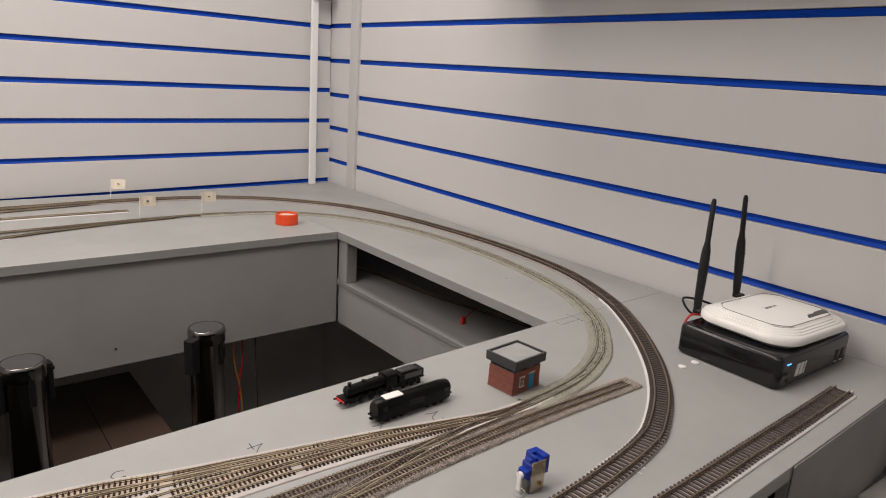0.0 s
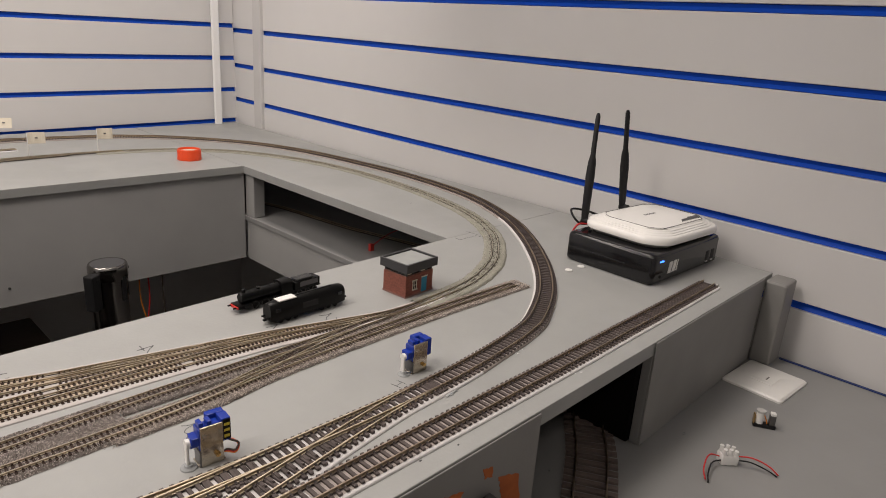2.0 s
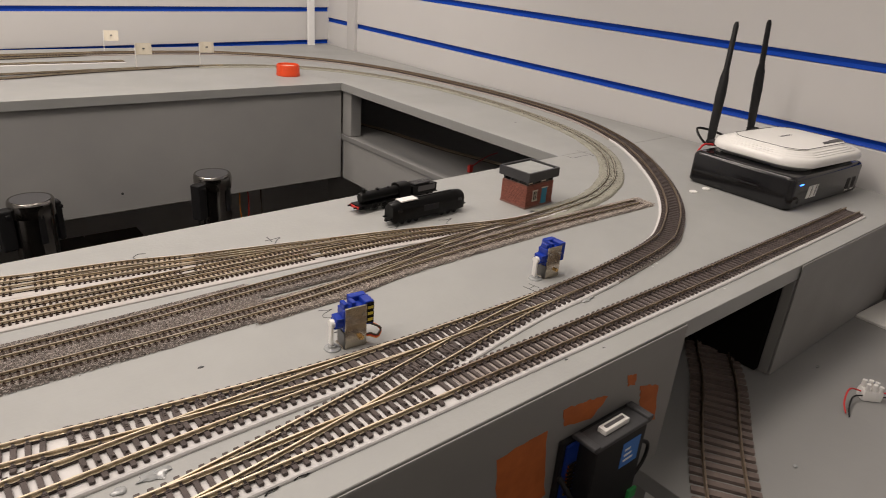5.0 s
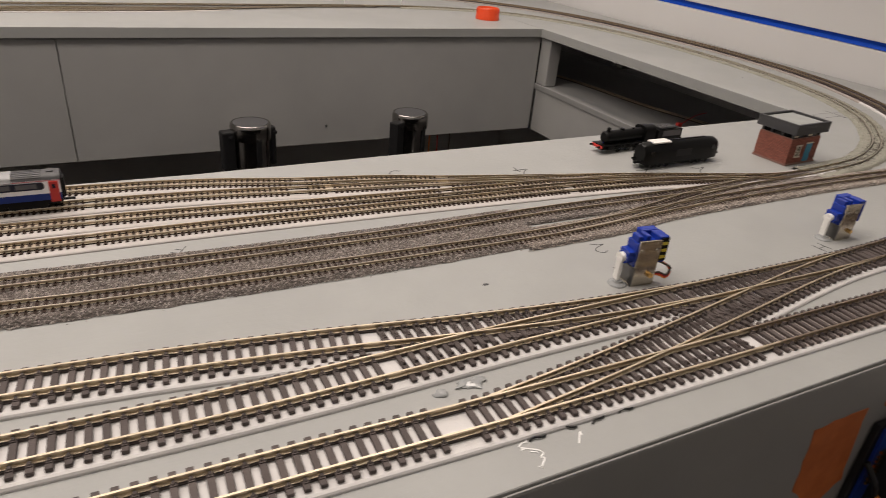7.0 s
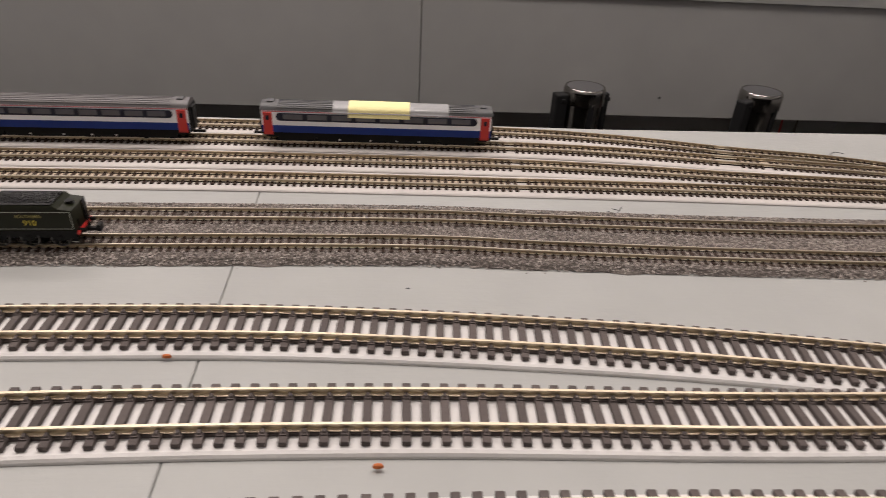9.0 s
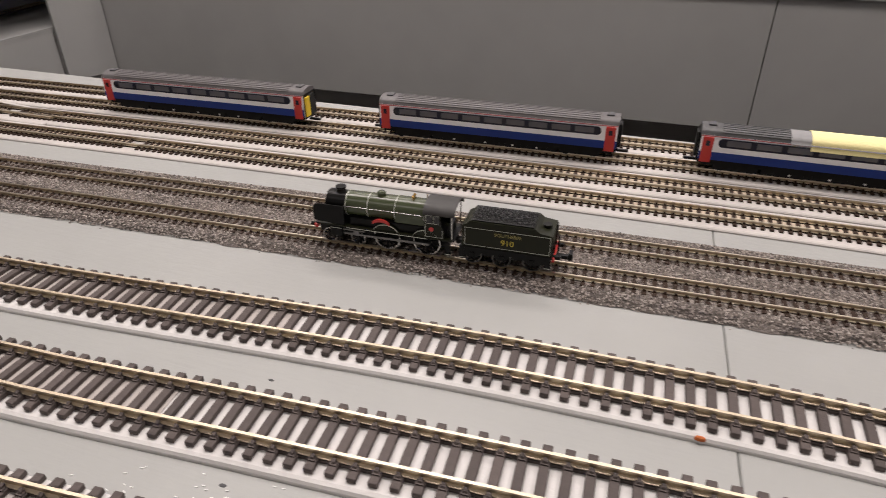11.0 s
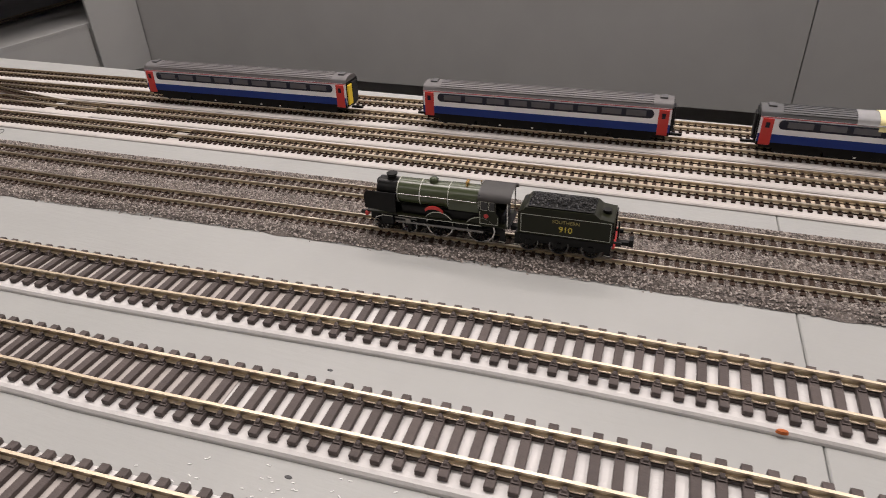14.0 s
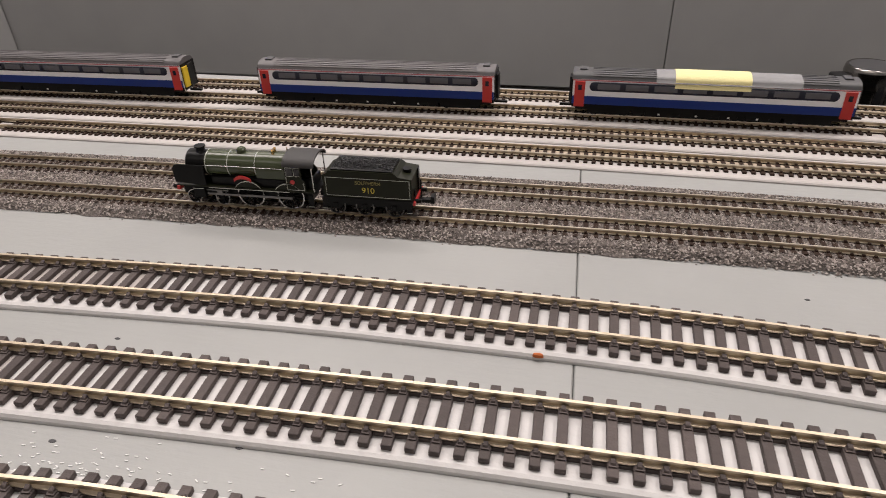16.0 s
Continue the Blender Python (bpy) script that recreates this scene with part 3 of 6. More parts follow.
railway("fine-gauge crossover among the yard tracks", XL, NN, RAIL_N, foam_mat=FOAM_FINE, near=(-0.6, -0.2), beside=(T2, T3), check=0.0040, lift=-0.0002)
# station tracks on the back board and hidden tracks below
railway("short fine-gauge stub track on the back board", [(-0.6, 1.06), (0.2, 1.13), (0.651, 1.163), (0.921, 1.171)], NN, RAIL_N, near=(9, 9))
railway("fine-gauge station track on the back board", [(-0.6, 0.88), (0.2, 0.945), (0.5, 0.972), (0.632, 0.985), (0.736, 1.012), (0.86, 1.040), (1.0, 1.058)], NN, RAIL_N, near=(9, 9), foam=False, z=0.0012)
railway("fine-gauge station track on the back board", [(-0.6, 0.850), (0.2, 0.914), (0.42, 0.937), (0.56, 0.962), (0.65, 0.988)], NN, RAIL_N, near=(9, 9), foam_mat=FOAM_FINE, lift=-0.0006)
railway("fine-gauge station track on the back board", [(-0.6, 1.13), (0.2, 1.195), (0.5, 1.225), (0.7, 1.255), (0.93, 1.298)], NN, RAIL_N, near=(9, 9), foam=False, z=0.0012)
railway("hidden dark track on the tunnel shelf", [(1.38, 0.90), (1.404, 0.83), (1.418, 0.767), (1.431, 0.653), (1.443, 0.557), (1.460, 0.482), (1.478, 0.408), (1.50, 0.30), (1.51, 0.20)], NN, RAIL_N, z=-0.1243, near=(9, 9), foam=False)
railway("hidden dark track on the far shelf", [(-1.245, 0.85), (-1.235, 0.751), (-1.217, 0.611), (-1.200, 0.515), (-1.184, 0.43), (-1.16, 0.30)], OO, RAIL, z=-0.1243, near=(9, 9), foam=False)
railway("large-gauge track curving into the tunnel mouth", [(0.80, -0.60), (0.88, -0.49), (0.945, -0.432), (1.004, -0.391), (1.054, -0.3605), (1.1215, -0.3215), (1.167, -0.2895), (1.24, -0.23), (1.30, -0.13)], OG, RAIL_DULL, z=-0.1418, near=(-9, 9), foam=False)


# ---- ballast ----
def ballast_bed(label, line_points, half, seed, crest, stones, x_range=(-9, 9), mat=BALLAST, grain=None):
    """A low bed of loose stone along a line, with a rough skirt of single grains."""
    rng = np.random.default_rng(seed)
    line, d = smooth_line(line_points, 0.003)
    keep = (line[:, 0] > x_range[0]) & (line[:, 0] < x_range[1])
    line, d = line[keep], d[keep]
    nrm = np.stack([-d[:, 1], d[:, 0]], 1)
    cols = np.linspace(-1, 1, 23)
    verts, faces = [], []
    for i in range(len(line)):
        wob = 0.96 * half * (1 + 0.025 * math.sin(i * 0.09 + seed) + 0.02 * math.sin(i * 0.31) + 0.02 * math.sin(i * 0.83))
        for c in cols:
            h = crest * min(1.0, (1 - abs(c)) * 8) + rng.uniform(-0.0003, 0.0003)
            verts.append((*(line[i] + nrm[i] * c * wob), max(0.0002, h)))
    n = len(cols)
    for i in range(len(line) - 1):
        for j in range(n - 1):
            faces.append((i * n + j, i * n + j + 1, (i + 1) * n + j + 1, (i + 1) * n + j))
    bed = link_mesh("ballast", verts, faces, mat)
    tagged(bed, label, "ballast", kind="stuff")
    octa = np.array([(1, 0, 0), (-1, 0, 0), (0, 1, 0), (0, -1, 0), (0, 0, 1), (0, 0, -1)], float)
    of = [(0, 2, 4), (2, 1, 4), (1, 3, 4), (3, 0, 4)]
    i = rng.integers(0, len(line), stones)
    c = rng.uniform(-0.985, 0.985, stones) * (1 + np.where(rng.random(stones) < 0.02, rng.uniform(0.0, 0.10, stones), 0))
    z = crest * np.clip((1 - np.abs(c)) * 8, 0, 1)
    xy = line[i] + nrm[i] * (c * half)[:, None] + rng.normal(0, 0.0015, (stones, 2)) * np.abs(d[i])
    size = rng.uniform(0.00034, 0.00078, stones)
    v = octa[None] * size[:, None, None] * rng.uniform(0.6, 1.2, (stones, 1, 3))
    a = rng.uniform(0, 6.28, stones)
    ca, sa = np.cos(a)[:, None], np.sin(a)[:, None]
    vx, vy = v[..., 0] * ca - v[..., 1] * sa, v[..., 0] * sa + v[..., 1] * ca
    tilt = rng.uniform(-0.6, 0.6, stones)[:, None]
    vz = v[..., 2] + vx * tilt
    v = np.stack([vx + xy[:, None, 0], vy + xy[:, None, 1], vz + z[:, None] + 0.0001], -1).reshape(-1, 3)
    f = (np.array(of)[None] + (np.arange(stones) * 6)[:, None, None]).reshape(-1, 3)
    grains = link_mesh("ballast_grains", v.tolist(), f.tolist(), grain or GRAIN, bed)
    tagged(grains, kind="stuff")


def island_grain(name, dark, middle, light):
    m = bpy.data.materials.new(name)
    m.use_nodes = True
    nt = m.node_tree
    b = nt.nodes["Principled BSDF"]
    b.inputs["Roughness"].default_value = 0.85
    geo = nt.nodes.new("ShaderNodeNewGeometry")
    ramp = nt.nodes.new("ShaderNodeValToRGB")
    el = ramp.color_ramp.elements
    el[0].color, el[1].color = (*dark, 1), (*light, 1)
    mid = el.new(0.55)
    mid.color = (*middle, 1)
    nt.links.new(geo.outputs["Random Per Island"], ramp.inputs[0])
    nt.links.new(ramp.outputs[0], b.inputs["Base Color"])
    return m


GRAIN = island_grain("ballast_grain", (0.050, 0.041, 0.037), (0.25, 0.213, 0.192), (0.54, 0.49, 0.45))
GRAIN_PALE = island_grain("pale_ballast_grain", (0.12, 0.095, 0.080), (0.37, 0.315, 0.275), (0.62, 0.56, 0.50))
BED_MID = [(a, b - 0.0145) for a, b in [(-1.0, -0.165), (-0.62, -0.146), (-0.33, -0.1235), (-0.17, -0.117), (0.0, -0.1085), (0.28, -0.0995), (0.375, -0.1015), (0.47, -0.104), (0.58, -0.1045), (0.68, -0.1020)]]
ballast_bed("grey stone ballast under the twin main tracks", BED_MID, 0.0330, 3, 0.0024, 190000)
ballast_bed("grey stone ballast along the stub track", [(0.66, -0.1385), (0.75, -0.136), (0.806, -0.128), (0.90, -0.1235), (1.04, -0.1215), (1.218, -0.1245)], 0.0165, 5, 0.0024, 30000, grain=GRAIN_PALE)
ballast_bed("grey stone ballast under the crossover", [(0.68, -0.104), (0.80, -0.1040), (0.881, -0.1040), (0.945, -0.1025), (1.05, -0.0975)], 0.0125, 6, 0.0025, 16000)
CURVE_BED = [(1.05, -0.0945), (1.149, -0.0825), (1.226, -0.055), (1.290, -0.015), (1.371, 0.062), (1.437, 0.18), (1.480, 0.36), (1.490, 0.583), (1.458, 0.773), (1.383, 0.922), (1.30, 0.998), (1.198, 1.044), (1.056, 1.062)]
ballast_bed("pale green-grey ballast round the curve", CURVE_BED, 0.0195, 8, 0.0030, 4000, mat=PALE_BALLAST)

# bare foam left showing between the crossover and the stub track
strip, way = smooth_line([(0.885, -0.1085), (0.903, -0.1065), (0.953, -0.1005), (0.996, -0.1010), (1.042, -0.1025), (1.092, -0.0985)], 0.004)
edge_v, edge_f = sweep(strip, way, 0, [(-0.0020, 0.0), (-0.0018, 0.0029), (0.0016, 0.0033), (0.0020, 0.0)])
tagged(link_mesh("foam_strip", edge_v, edge_f, FOAM), "ragged white foam strip beside the crossover", "foam strip")

# ---- materials of the things ----
GREEN = material("lined_green_paint", (0.046, 0.057, 0.027), 0.24, vary=0.08, scale=200)
DARK_GREEN = material("dark_olive_paint", (0.013, 0.0145, 0.007), 0.30, vary=0.1, scale=200, spec=0.18)
SATIN_BLACK = material("satin_black_paint", (0.005, 0.005, 0.005), 0.34, vary=0.2, scale=200, spec=0.16)
MATT_BLACK = material("matt_black_plastic", (0.011, 0.011, 0.012), 0.55, spec=0.3, vary=0.2, scale=150, bump=0.05, bump_scale=900)
GLOSS_BLACK = material("gloss_black_plastic", (0.008, 0.008, 0.009), 0.12, vary=0.1)
STEEL = material("dull_steel", (0.17, 0.165, 0.16), 0.35, metal=1.0, vary=0.15, scale=300)
BRIGHT = material("bright_steel", (0.55, 0.54, 0.52), 0.25, metal=1.0, vary=0.15, scale=300)
CHROME = material("polished_chrome", (0.34, 0.325, 0.31), 0.16, metal=1.0, vary=0.04)
RED = material("red_paint", (0.52, 0.03, 0.025), 0.35, vary=0.08, scale=200)
RED_CAP = material("orange_red_plastic", (0.75, 0.07, 0.015), 0.38, vary=0.05)
NAVY = material("navy_blue_paint", (0.006, 0.030, 0.20), 0.38, vary=0.06, scale=200, spec=0.3)
COACH_WHITE = material("silver_white_paint", (0.86, 0.86, 0.89), 0.3, vary=0.04, scale=200)
PINK = material("dull_pink_line", (0.42, 0.11, 0.12), 0.4)
COACH_GLASS = material("tinted_window_glass", (0.010, 0.013, 0.03), 0.10, vary=0.2, scale=300)
PANE = material("smoked_window_pane", (0.11, 0.112, 0.13), 0.08, vary=0.25, scale=180)
ROOF = material("grey_roof_paint", (0.105, 0.098, 0.10), 0.5, vary=0.1, scale=200)
ROOF_DARK = material("charcoal_roof_paint", (0.065, 0.065, 0.068), 0.5, vary=0.1, scale=200)
YELLOW = material("warning_yellow_paint", (0.72, 0.50, 0.02), 0.4)
TAPE = material("yellow_masking_tape", (0.80, 0.72, 0.36), 0.7, vary=0.05, scale=300, bump=0.3, bump_scale=700)
FILM = material("clear_grey_tape", (0.27, 0.27, 0.275), 0.25, vary=0.1, scale=300)
LETTER = material("yellow_lettering", (0.62, 0.50, 0.05), 0.5)
LETTER_DIM = material("dull_gold_lettering", (0.32, 0.27, 0.08), 0.5)
LINING = material("pale_lining", (0.50, 0.51, 0.45), 0.5)
CAB_ROOF = material("matt_grey_roof", (0.030, 0.028, 0.027), 0.6, vary=0.15, scale=300)
COAL = material("coal", (0.018, 0.018, 0.019), 0.32, vary=0.5, scale=900, bump=1.0, bump_scale=900)
BRASS = material("brass", (0.65, 0.42, 0.16), 0.25, metal=1.0)
BRICK = material("red_brick_card", (0.25, 0.085, 0.06), 0.85, vary=0.3, scale=350, bump=0.4, bump_scale=1200, rnd=0.16)
MORTAR = material("mortar", (0.24, 0.13, 0.105), 0.9, vary=0.15, scale=400)
BOX_GREY = material("charcoal_card", (0.045, 0.045, 0.048), 0.6, vary=0.15, scale=200)
ROOF_FELT = material("grey_roof_card", (0.30, 0.31, 0.30), 0.75, vary=0.12, scale=120, bump=0.2, bump_scale=500, stain=0.2, stain_scale=60)
TEAL = material("teal_door_paint", (0.015, 0.22, 0.36), 0.45)
CREAM = material("cream_paint", (0.62, 0.56, 0.46), 0.6)
SERVO_BLUE = material("blue_servo_plastic", (0.010, 0.036, 0.30), 0.16, vary=0.08, scale=200)
BRACKET = material("zinc_bracket", (0.50, 0.45, 0.37), 0.24, metal=1.0, vary=0.12, scale=150)
WHITE_PLASTIC = material("white_plastic", (0.78, 0.77, 0.74), 0.35, vary=0.03, scale=80)
CLEAR = material("cloudy_clear_plastic", (0.50, 0.49, 0.47), 0.18, vary=0.08, scale=200)
ORANGE_WIRE = material("orange_wire", (0.75, 0.24, 0.03), 0.45)
RED_WIRE = material("red_wire", (0.55, 0.02, 0.02), 0.45)
ORANGE_PAINT = material("bare_orange_undercoat", (0.42, 0.105, 0.02), 0.7, vary=0.2, scale=120, stain=0.35, stain_scale=40)
LABEL_BLUE = material("blue_label", (0.02, 0.16, 0.52), 0.4)
PAPER = material("cream_paper", (0.72, 0.66, 0.54), 0.8, vary=0.05, scale=200)
PENCIL = material("pencil_line", (0.06, 0.06, 0.062), 0.7)
SCUFF_GLINT = material("white_scuff_and_glint", (0.72, 0.72, 0.71), 0.6, vary=0.05)
CLEAR_PALE = material("milky_connector_plastic", (0.72, 0.71, 0.69), 0.25, vary=0.06, scale=200)
GLUE = material("dried_glue", (0.30, 0.31, 0.31), 0.12, vary=0.25, scale=300)
GREEN_PCB = material("green_terminal", (0.03, 0.28, 0.07), 0.4)


def glow(name, colour, power):
    m = bpy.data.materials.new(name)
    m.use_nodes = True
    b = m.node_tree.nodes["Principled BSDF"]
    b.inputs["Base Color"].default_value = (*colour, 1)
    b.inputs["Emission Color"].default_value = (*colour, 1)
    b.inputs["Emission Strength"].default_value = power
    return m


LED = glow("blue_indicator", (0.03, 0.16, 1.0), 3.0)


def tube(name, points, r, mat, parent=None, label="", step=0.002, n=8):
    """A round wire through the given points."""
    q, _ = smooth_line(points, step)
    d = np.gradient(q, axis=0)
    verts, faces = [], []
    for p, t in zip(q, d):
        rot = Vector(t).to_track_quat("Z", "Y").to_matrix()
        for i in range(n):
            a = 2 * math.pi * i / n
            verts.append(tuple(Vector(p) + rot @ Vector((r * math.cos(a), r * math.sin(a), 0))))
    for i in range(len(q) - 1):
        for j in range(n):
            jj = (j + 1) % n
            faces.append((i * n + j, i * n + jj, (i + 1) * n + jj, (i + 1) * n + j))
    faces.append(tuple(range(n))[::-1])
    faces.append(tuple((len(q) - 1) * n + j for j in range(n)))
    return link_mesh(name, verts, faces, mat, parent, label, smooth=True)


def lettering(name, body, size, mat, m, parent, label="", squeeze=1.0):
    cu = bpy.data.curves.new(name, "FONT")
    cu.body, cu.size, cu.extrude, cu.align_x, cu.align_y = body, size, 0.00003, "CENTER", "CENTER"
    tmp = new(name, cu)
    me = bpy.data.meshes.new_from_object(tmp.evaluated_get(bpy.context.evaluated_depsgraph_get()))
    bpy.data.objects.remove(tmp)
    me.materials.clear()
    me.materials.append(mat)
    ob = new(name, me)
    ob.parent = parent
    ob.matrix_local = m @ Matrix.Diagonal((squeeze, 1, 1, 1))
    if label:
        ob["label"] = label
    return ob


def on_track(line, x, z):
    """The pose on a track at a given x, along its tangent."""
    q, d = smooth_line(line, 0.002)
    i = int(np.argmin(np.abs(q[:, 0] - x)))
    return Matrix.Translation((q[i, 0], q[i, 1], z)) @ Matrix.Rotation(math.atan2(d[i, 1], d[i, 0]), 4, "Z")


def wheel(parent, x, y, r, mat_tyre=BRIGHT, spokes=0):
    """One small wheel standing across the track, with a rim and a hub or spokes."""
    s = 1 if y > 0 else -1
    bm = bmesh.new()
    prof = [(r * 0.92, -0.0008), (r, -0.0008), (r, 0.0008), (r * 0.92, 0.0008)]
    n = 28
    rings = [[bm.verts.new((a * math.cos(2 * math.pi * i / n), h, a * math.sin(2 * math.pi * i / n))) for i in range(n)] for a, h in prof]
    for k in range(4):
        a, b = rings[k], rings[(k + 1) % 4]
        for i in range(n):
            bm.faces.new((a[i], a[(i + 1) % n], b[(i + 1) % n], b[i]))
    bmesh.ops.translate(bm, verts=bm.verts, vec=(x, y, r))
    w = part("wheel", bm, mat_tyre, parent, smooth=True)
    bm = bmesh.new()
    add_cyl(bm, (0, -0.0007, 0), (0, 0.0009 * s, 0), r * 0.30, n=14)
    if spokes:
        for i in range(spokes):
            add_box(bm, -0.00022, 0.00022, -0.0004, 0.0004, 0.1 * r, r * 0.94, m=Matrix.Rotation(2 * math.pi * i / spokes, 4, "Y"))
    else:
        add_cyl(bm, (0, -0.0005, 0), (0, 0.0004 * s, 0), r * 0.94, n=20)
    bmesh.ops.translate(bm, verts=bm.verts, vec=(x, y, r))
    part("wheel_centre", bm, SATIN_BLACK, w)
    return w


# ---- passenger coaches ----
def coach(m, label, roof_mat=ROOF, gangway=False, taped=False, panes=9, L=0.1545):
    c = thing("model_coach", label, "model coach", m, group="coaches in the yard")
    W = 0.0092
    h = L / 2
    side = lambda z: W - max(0.0, (0.0105 - z)) * 0.10 - max(0.0, z - 0.016) * 0.10
    zs = [0.0058, 0.0075, 0.0105, 0.0130, 0.0165, 0.0215, 0.0228]
    shell = [(-side(z), z) for z in zs] + [(side(z), z) for z in zs[::-1]]
    part("body", prism(shell, -h, h, "x"), COACH_WHITE, c, "silver-white coach body")
    roof = [(-side(0.0228) - 0.0001, 0.0226)] + [(-(W - 0.0012) * math.cos(a), 0.0236 + 0.0031 * math.sin(a)) for a in np.linspace(0.06, math.pi - 0.06, 15)] + [(side(0.0228) + 0.0001, 0.0226)]
    roof_ob = part("roof", prism(roof, -h - 0.0003, h + 0.0003, "x"), roof_mat, c, smooth=True)
    for a in np.linspace(0.30, math.pi - 0.30, 9):
        y, z = -(W - 0.0012) * math.cos(a), 0.0236 + 0.0031 * math.sin(a)
        part("roof_rib", box(-h + 0.011, h - 0.011, y - 0.00022, y + 0.00022, z - 0.0003, z + 0.00022), roof_mat, roof_ob)
    for x in (-h + 0.0055, h - 0.0055):
        part("roof_vent", box(x - 0.0022, x + 0.0022, -0.0030, 0.0030, 0.0262, 0.0274, bevel=0.0003), ROOF_DARK, roof_ob)
    for s in (-1, 1):
        y = lambda z, out: s * (side(z) + out)
        bm = bmesh.new()
        add_prism(bm, [(y(0.0078, 0.0), 0.0078), (y(0.0078, 0.00018), 0.0078), (y(0.0105, 0.00018), 0.0105), (y(0.0130, 0.00018), 0.0128), (y(0.0130, 0.0), 0.0128)], -h, h, "x")
        part("lower_panel", bm, NAVY, c, "navy blue lower side")
        a, b = sorted((y(0.0068, -0.0006), y(0.0068, 0.0002)))
        part("solebar", box(-h, h, a, b, 0.0057, 0.0078), SATIN_BLACK, c)
        part("cant_line", box(-h, h, min(y(0.022, 0), y(0.022, 0.0002)), max(y(0.022, 0), y(0.022, 0.0002)), 0.0219, 0.0224), PINK, c, "thin dull red line")
        r, x1 = 0.0023, h - 0.0098
        z0, z1 = 0.0160, 0.0213
        pts = [(x1 - r + r * math.cos(a), (z0 + z1) / 2 + (z1 - z0) / 2 * math.sin(a)) for a in np.linspace(-math.pi / 2, math.pi / 2, 9)]
        pts += [(-p, q) for p, q in pts[::-1]]
        strip = part("window_strip", prism(pts, y(0.0188, 0.0), y(0.0188, 0.00034), "y"), COACH_GLASS, c, "dark glazed window strip")
        step = (2 * x1 - 0.006) / panes
        for i in range(panes):
            xx = -x1 + 0.003 + step * (i + 0.5)
            a, b = sorted((y(0.0188, 0.00030), y(0.0188, 0.00046)))
            part("window_pane", box(xx - step * 0.40, xx + step * 0.40, a, b, 0.0171, 0.0205, bevel=0.00005), PANE, strip)
        for e in (-1, 1):
            xa, xb = sorted((e * (h - 0.0012), e * (h - 0.0072)))
            a, b = sorted((y(0.015, -0.0004), y(0.015, 0.0004)))
            door = part("door", box(xa, xb, a, b, 0.0062, 0.0217, bevel=0.0002), RED, c, "bright red coach door")
            a, b = sorted((y(0.015, 0.0003), y(0.015, 0.00055)))
            part("door_window", box(xa + 0.0019, xb - 0.0019, a, b, 0.0165, 0.0196), COACH_GLASS, door)
    part("skirt", box(-h + 0.036, h - 0.036, -0.0070, 0.0070, 0.0016, 0.0044), SATIN_BLACK, c)
    part("underframe", box(-h + 0.002, h - 0.002, -0.0078, 0.0078, 0.0042, 0.0059), SATIN_BLACK, c)
    for i, (a, b) in enumerate(((-0.034, -0.018), (-0.014, 0.004), (0.008, 0.018), (0.022, 0.035))):
        part("equipment_box", box(a, b, -0.0074, 0.0074, 0.0012 + 0.0004 * (i % 2), 0.0043, bevel=0.0002), SATIN_BLACK, c)
        part("valve_dot", box((a + b) / 2 - 0.0006, (a + b) / 2 + 0.0006, -0.0077, -0.0073, 0.0024, 0.0034), WHITE_PLASTIC, c, "small white marking")
    for x in (-h + 0.022, h - 0.022):
        bg = part("bogie", box(x - 0.0125, x + 0.0125, -0.0072, 0.0072, 0.0014, 0.0043, bevel=0.0003), SATIN_BLACK, c)
        for dx in (-0.0085, 0.0085):
            for yy in (-0.0050, 0.0050):
                wheel(c, x + dx, yy, 0.0030)
    for e in (-1, 1):
        a, b = sorted((e * h, e * (h + 0.0009)))
        end = part("end_panel", box(a, b, -0.0082, 0.0082, 0.0062, 0.0232, bevel=0.0003), SATIN_BLACK, c)
        a, b = sorted((e * (h + 0.0009), e * (h + 0.0022)))
        if gangway and e == 1:
            part("gangway", box(a, b, -0.0086, -0.0030, 0.0080, 0.0215, bevel=0.0003), YELLOW, end, "yellow warning panel")
            part("gangway_door", box(a, b, -0.0026, 0.0036, 0.0070, 0.0222, bevel=0.0003), MATT_BLACK, end)
        else:
            part("gangway", box(a, b, -0.0038, 0.0038, 0.0070, 0.0222, bevel=0.0004), MATT_BLACK, end)
        a, b = sorted((e * (h - 0.001), e * (h + 0.0075)))
        part("coupling", box(a, b, -0.0010, 0.0010, 0.0034, 0.0048, bevel=0.0002), SATIN_BLACK, c)
    if taped:
        def wrap(a, b, mat, lift, drop, lab):
            arc = [(-(W - 0.0012 + lift) * math.cos(t), 0.0236 + (0.0031 + lift) * math.sin(t)) for t in np.linspace(0.0, math.pi, 19)]
            arc = [(-side(0.02) - lift - 0.0004, drop)] + arc + [(side(0.02) + lift + 0.0004, drop)]
            inner = [(p * 0.985, q - 0.0002) for p, q in arc][::-1]
            part("tape_strip", prism(arc + inner, a, b, "x"), mat, c, lab, smooth=True)
        wrap(-0.030, 0.048, FILM, 0.00035, 0.0224, "glossy clear grey tape over the roof")
        wrap(-0.0195, 0.0215, TAPE, 0.0008, 0.0198, "pale yellow masking tape wrapped over the roof")
    return c


RAIL_TOP_N = 0.0019 + 0.0009 + 0.0020 - 0.0006
coach(on_track(T2, -0.1395, RAIL_TOP_N), "navy, white and red model coach with yellow end panel", gangway=True, L=0.165)
coach(on_track(T2, 0.0775, RAIL_TOP_N), "navy, white and red model coach with ribbed grey roof")
coach(on_track(T2, 0.2800, RAIL_TOP_N), "navy, white and red model coach taped over a dark roof", roof_mat=ROOF_DARK, taped=True, panes=8)


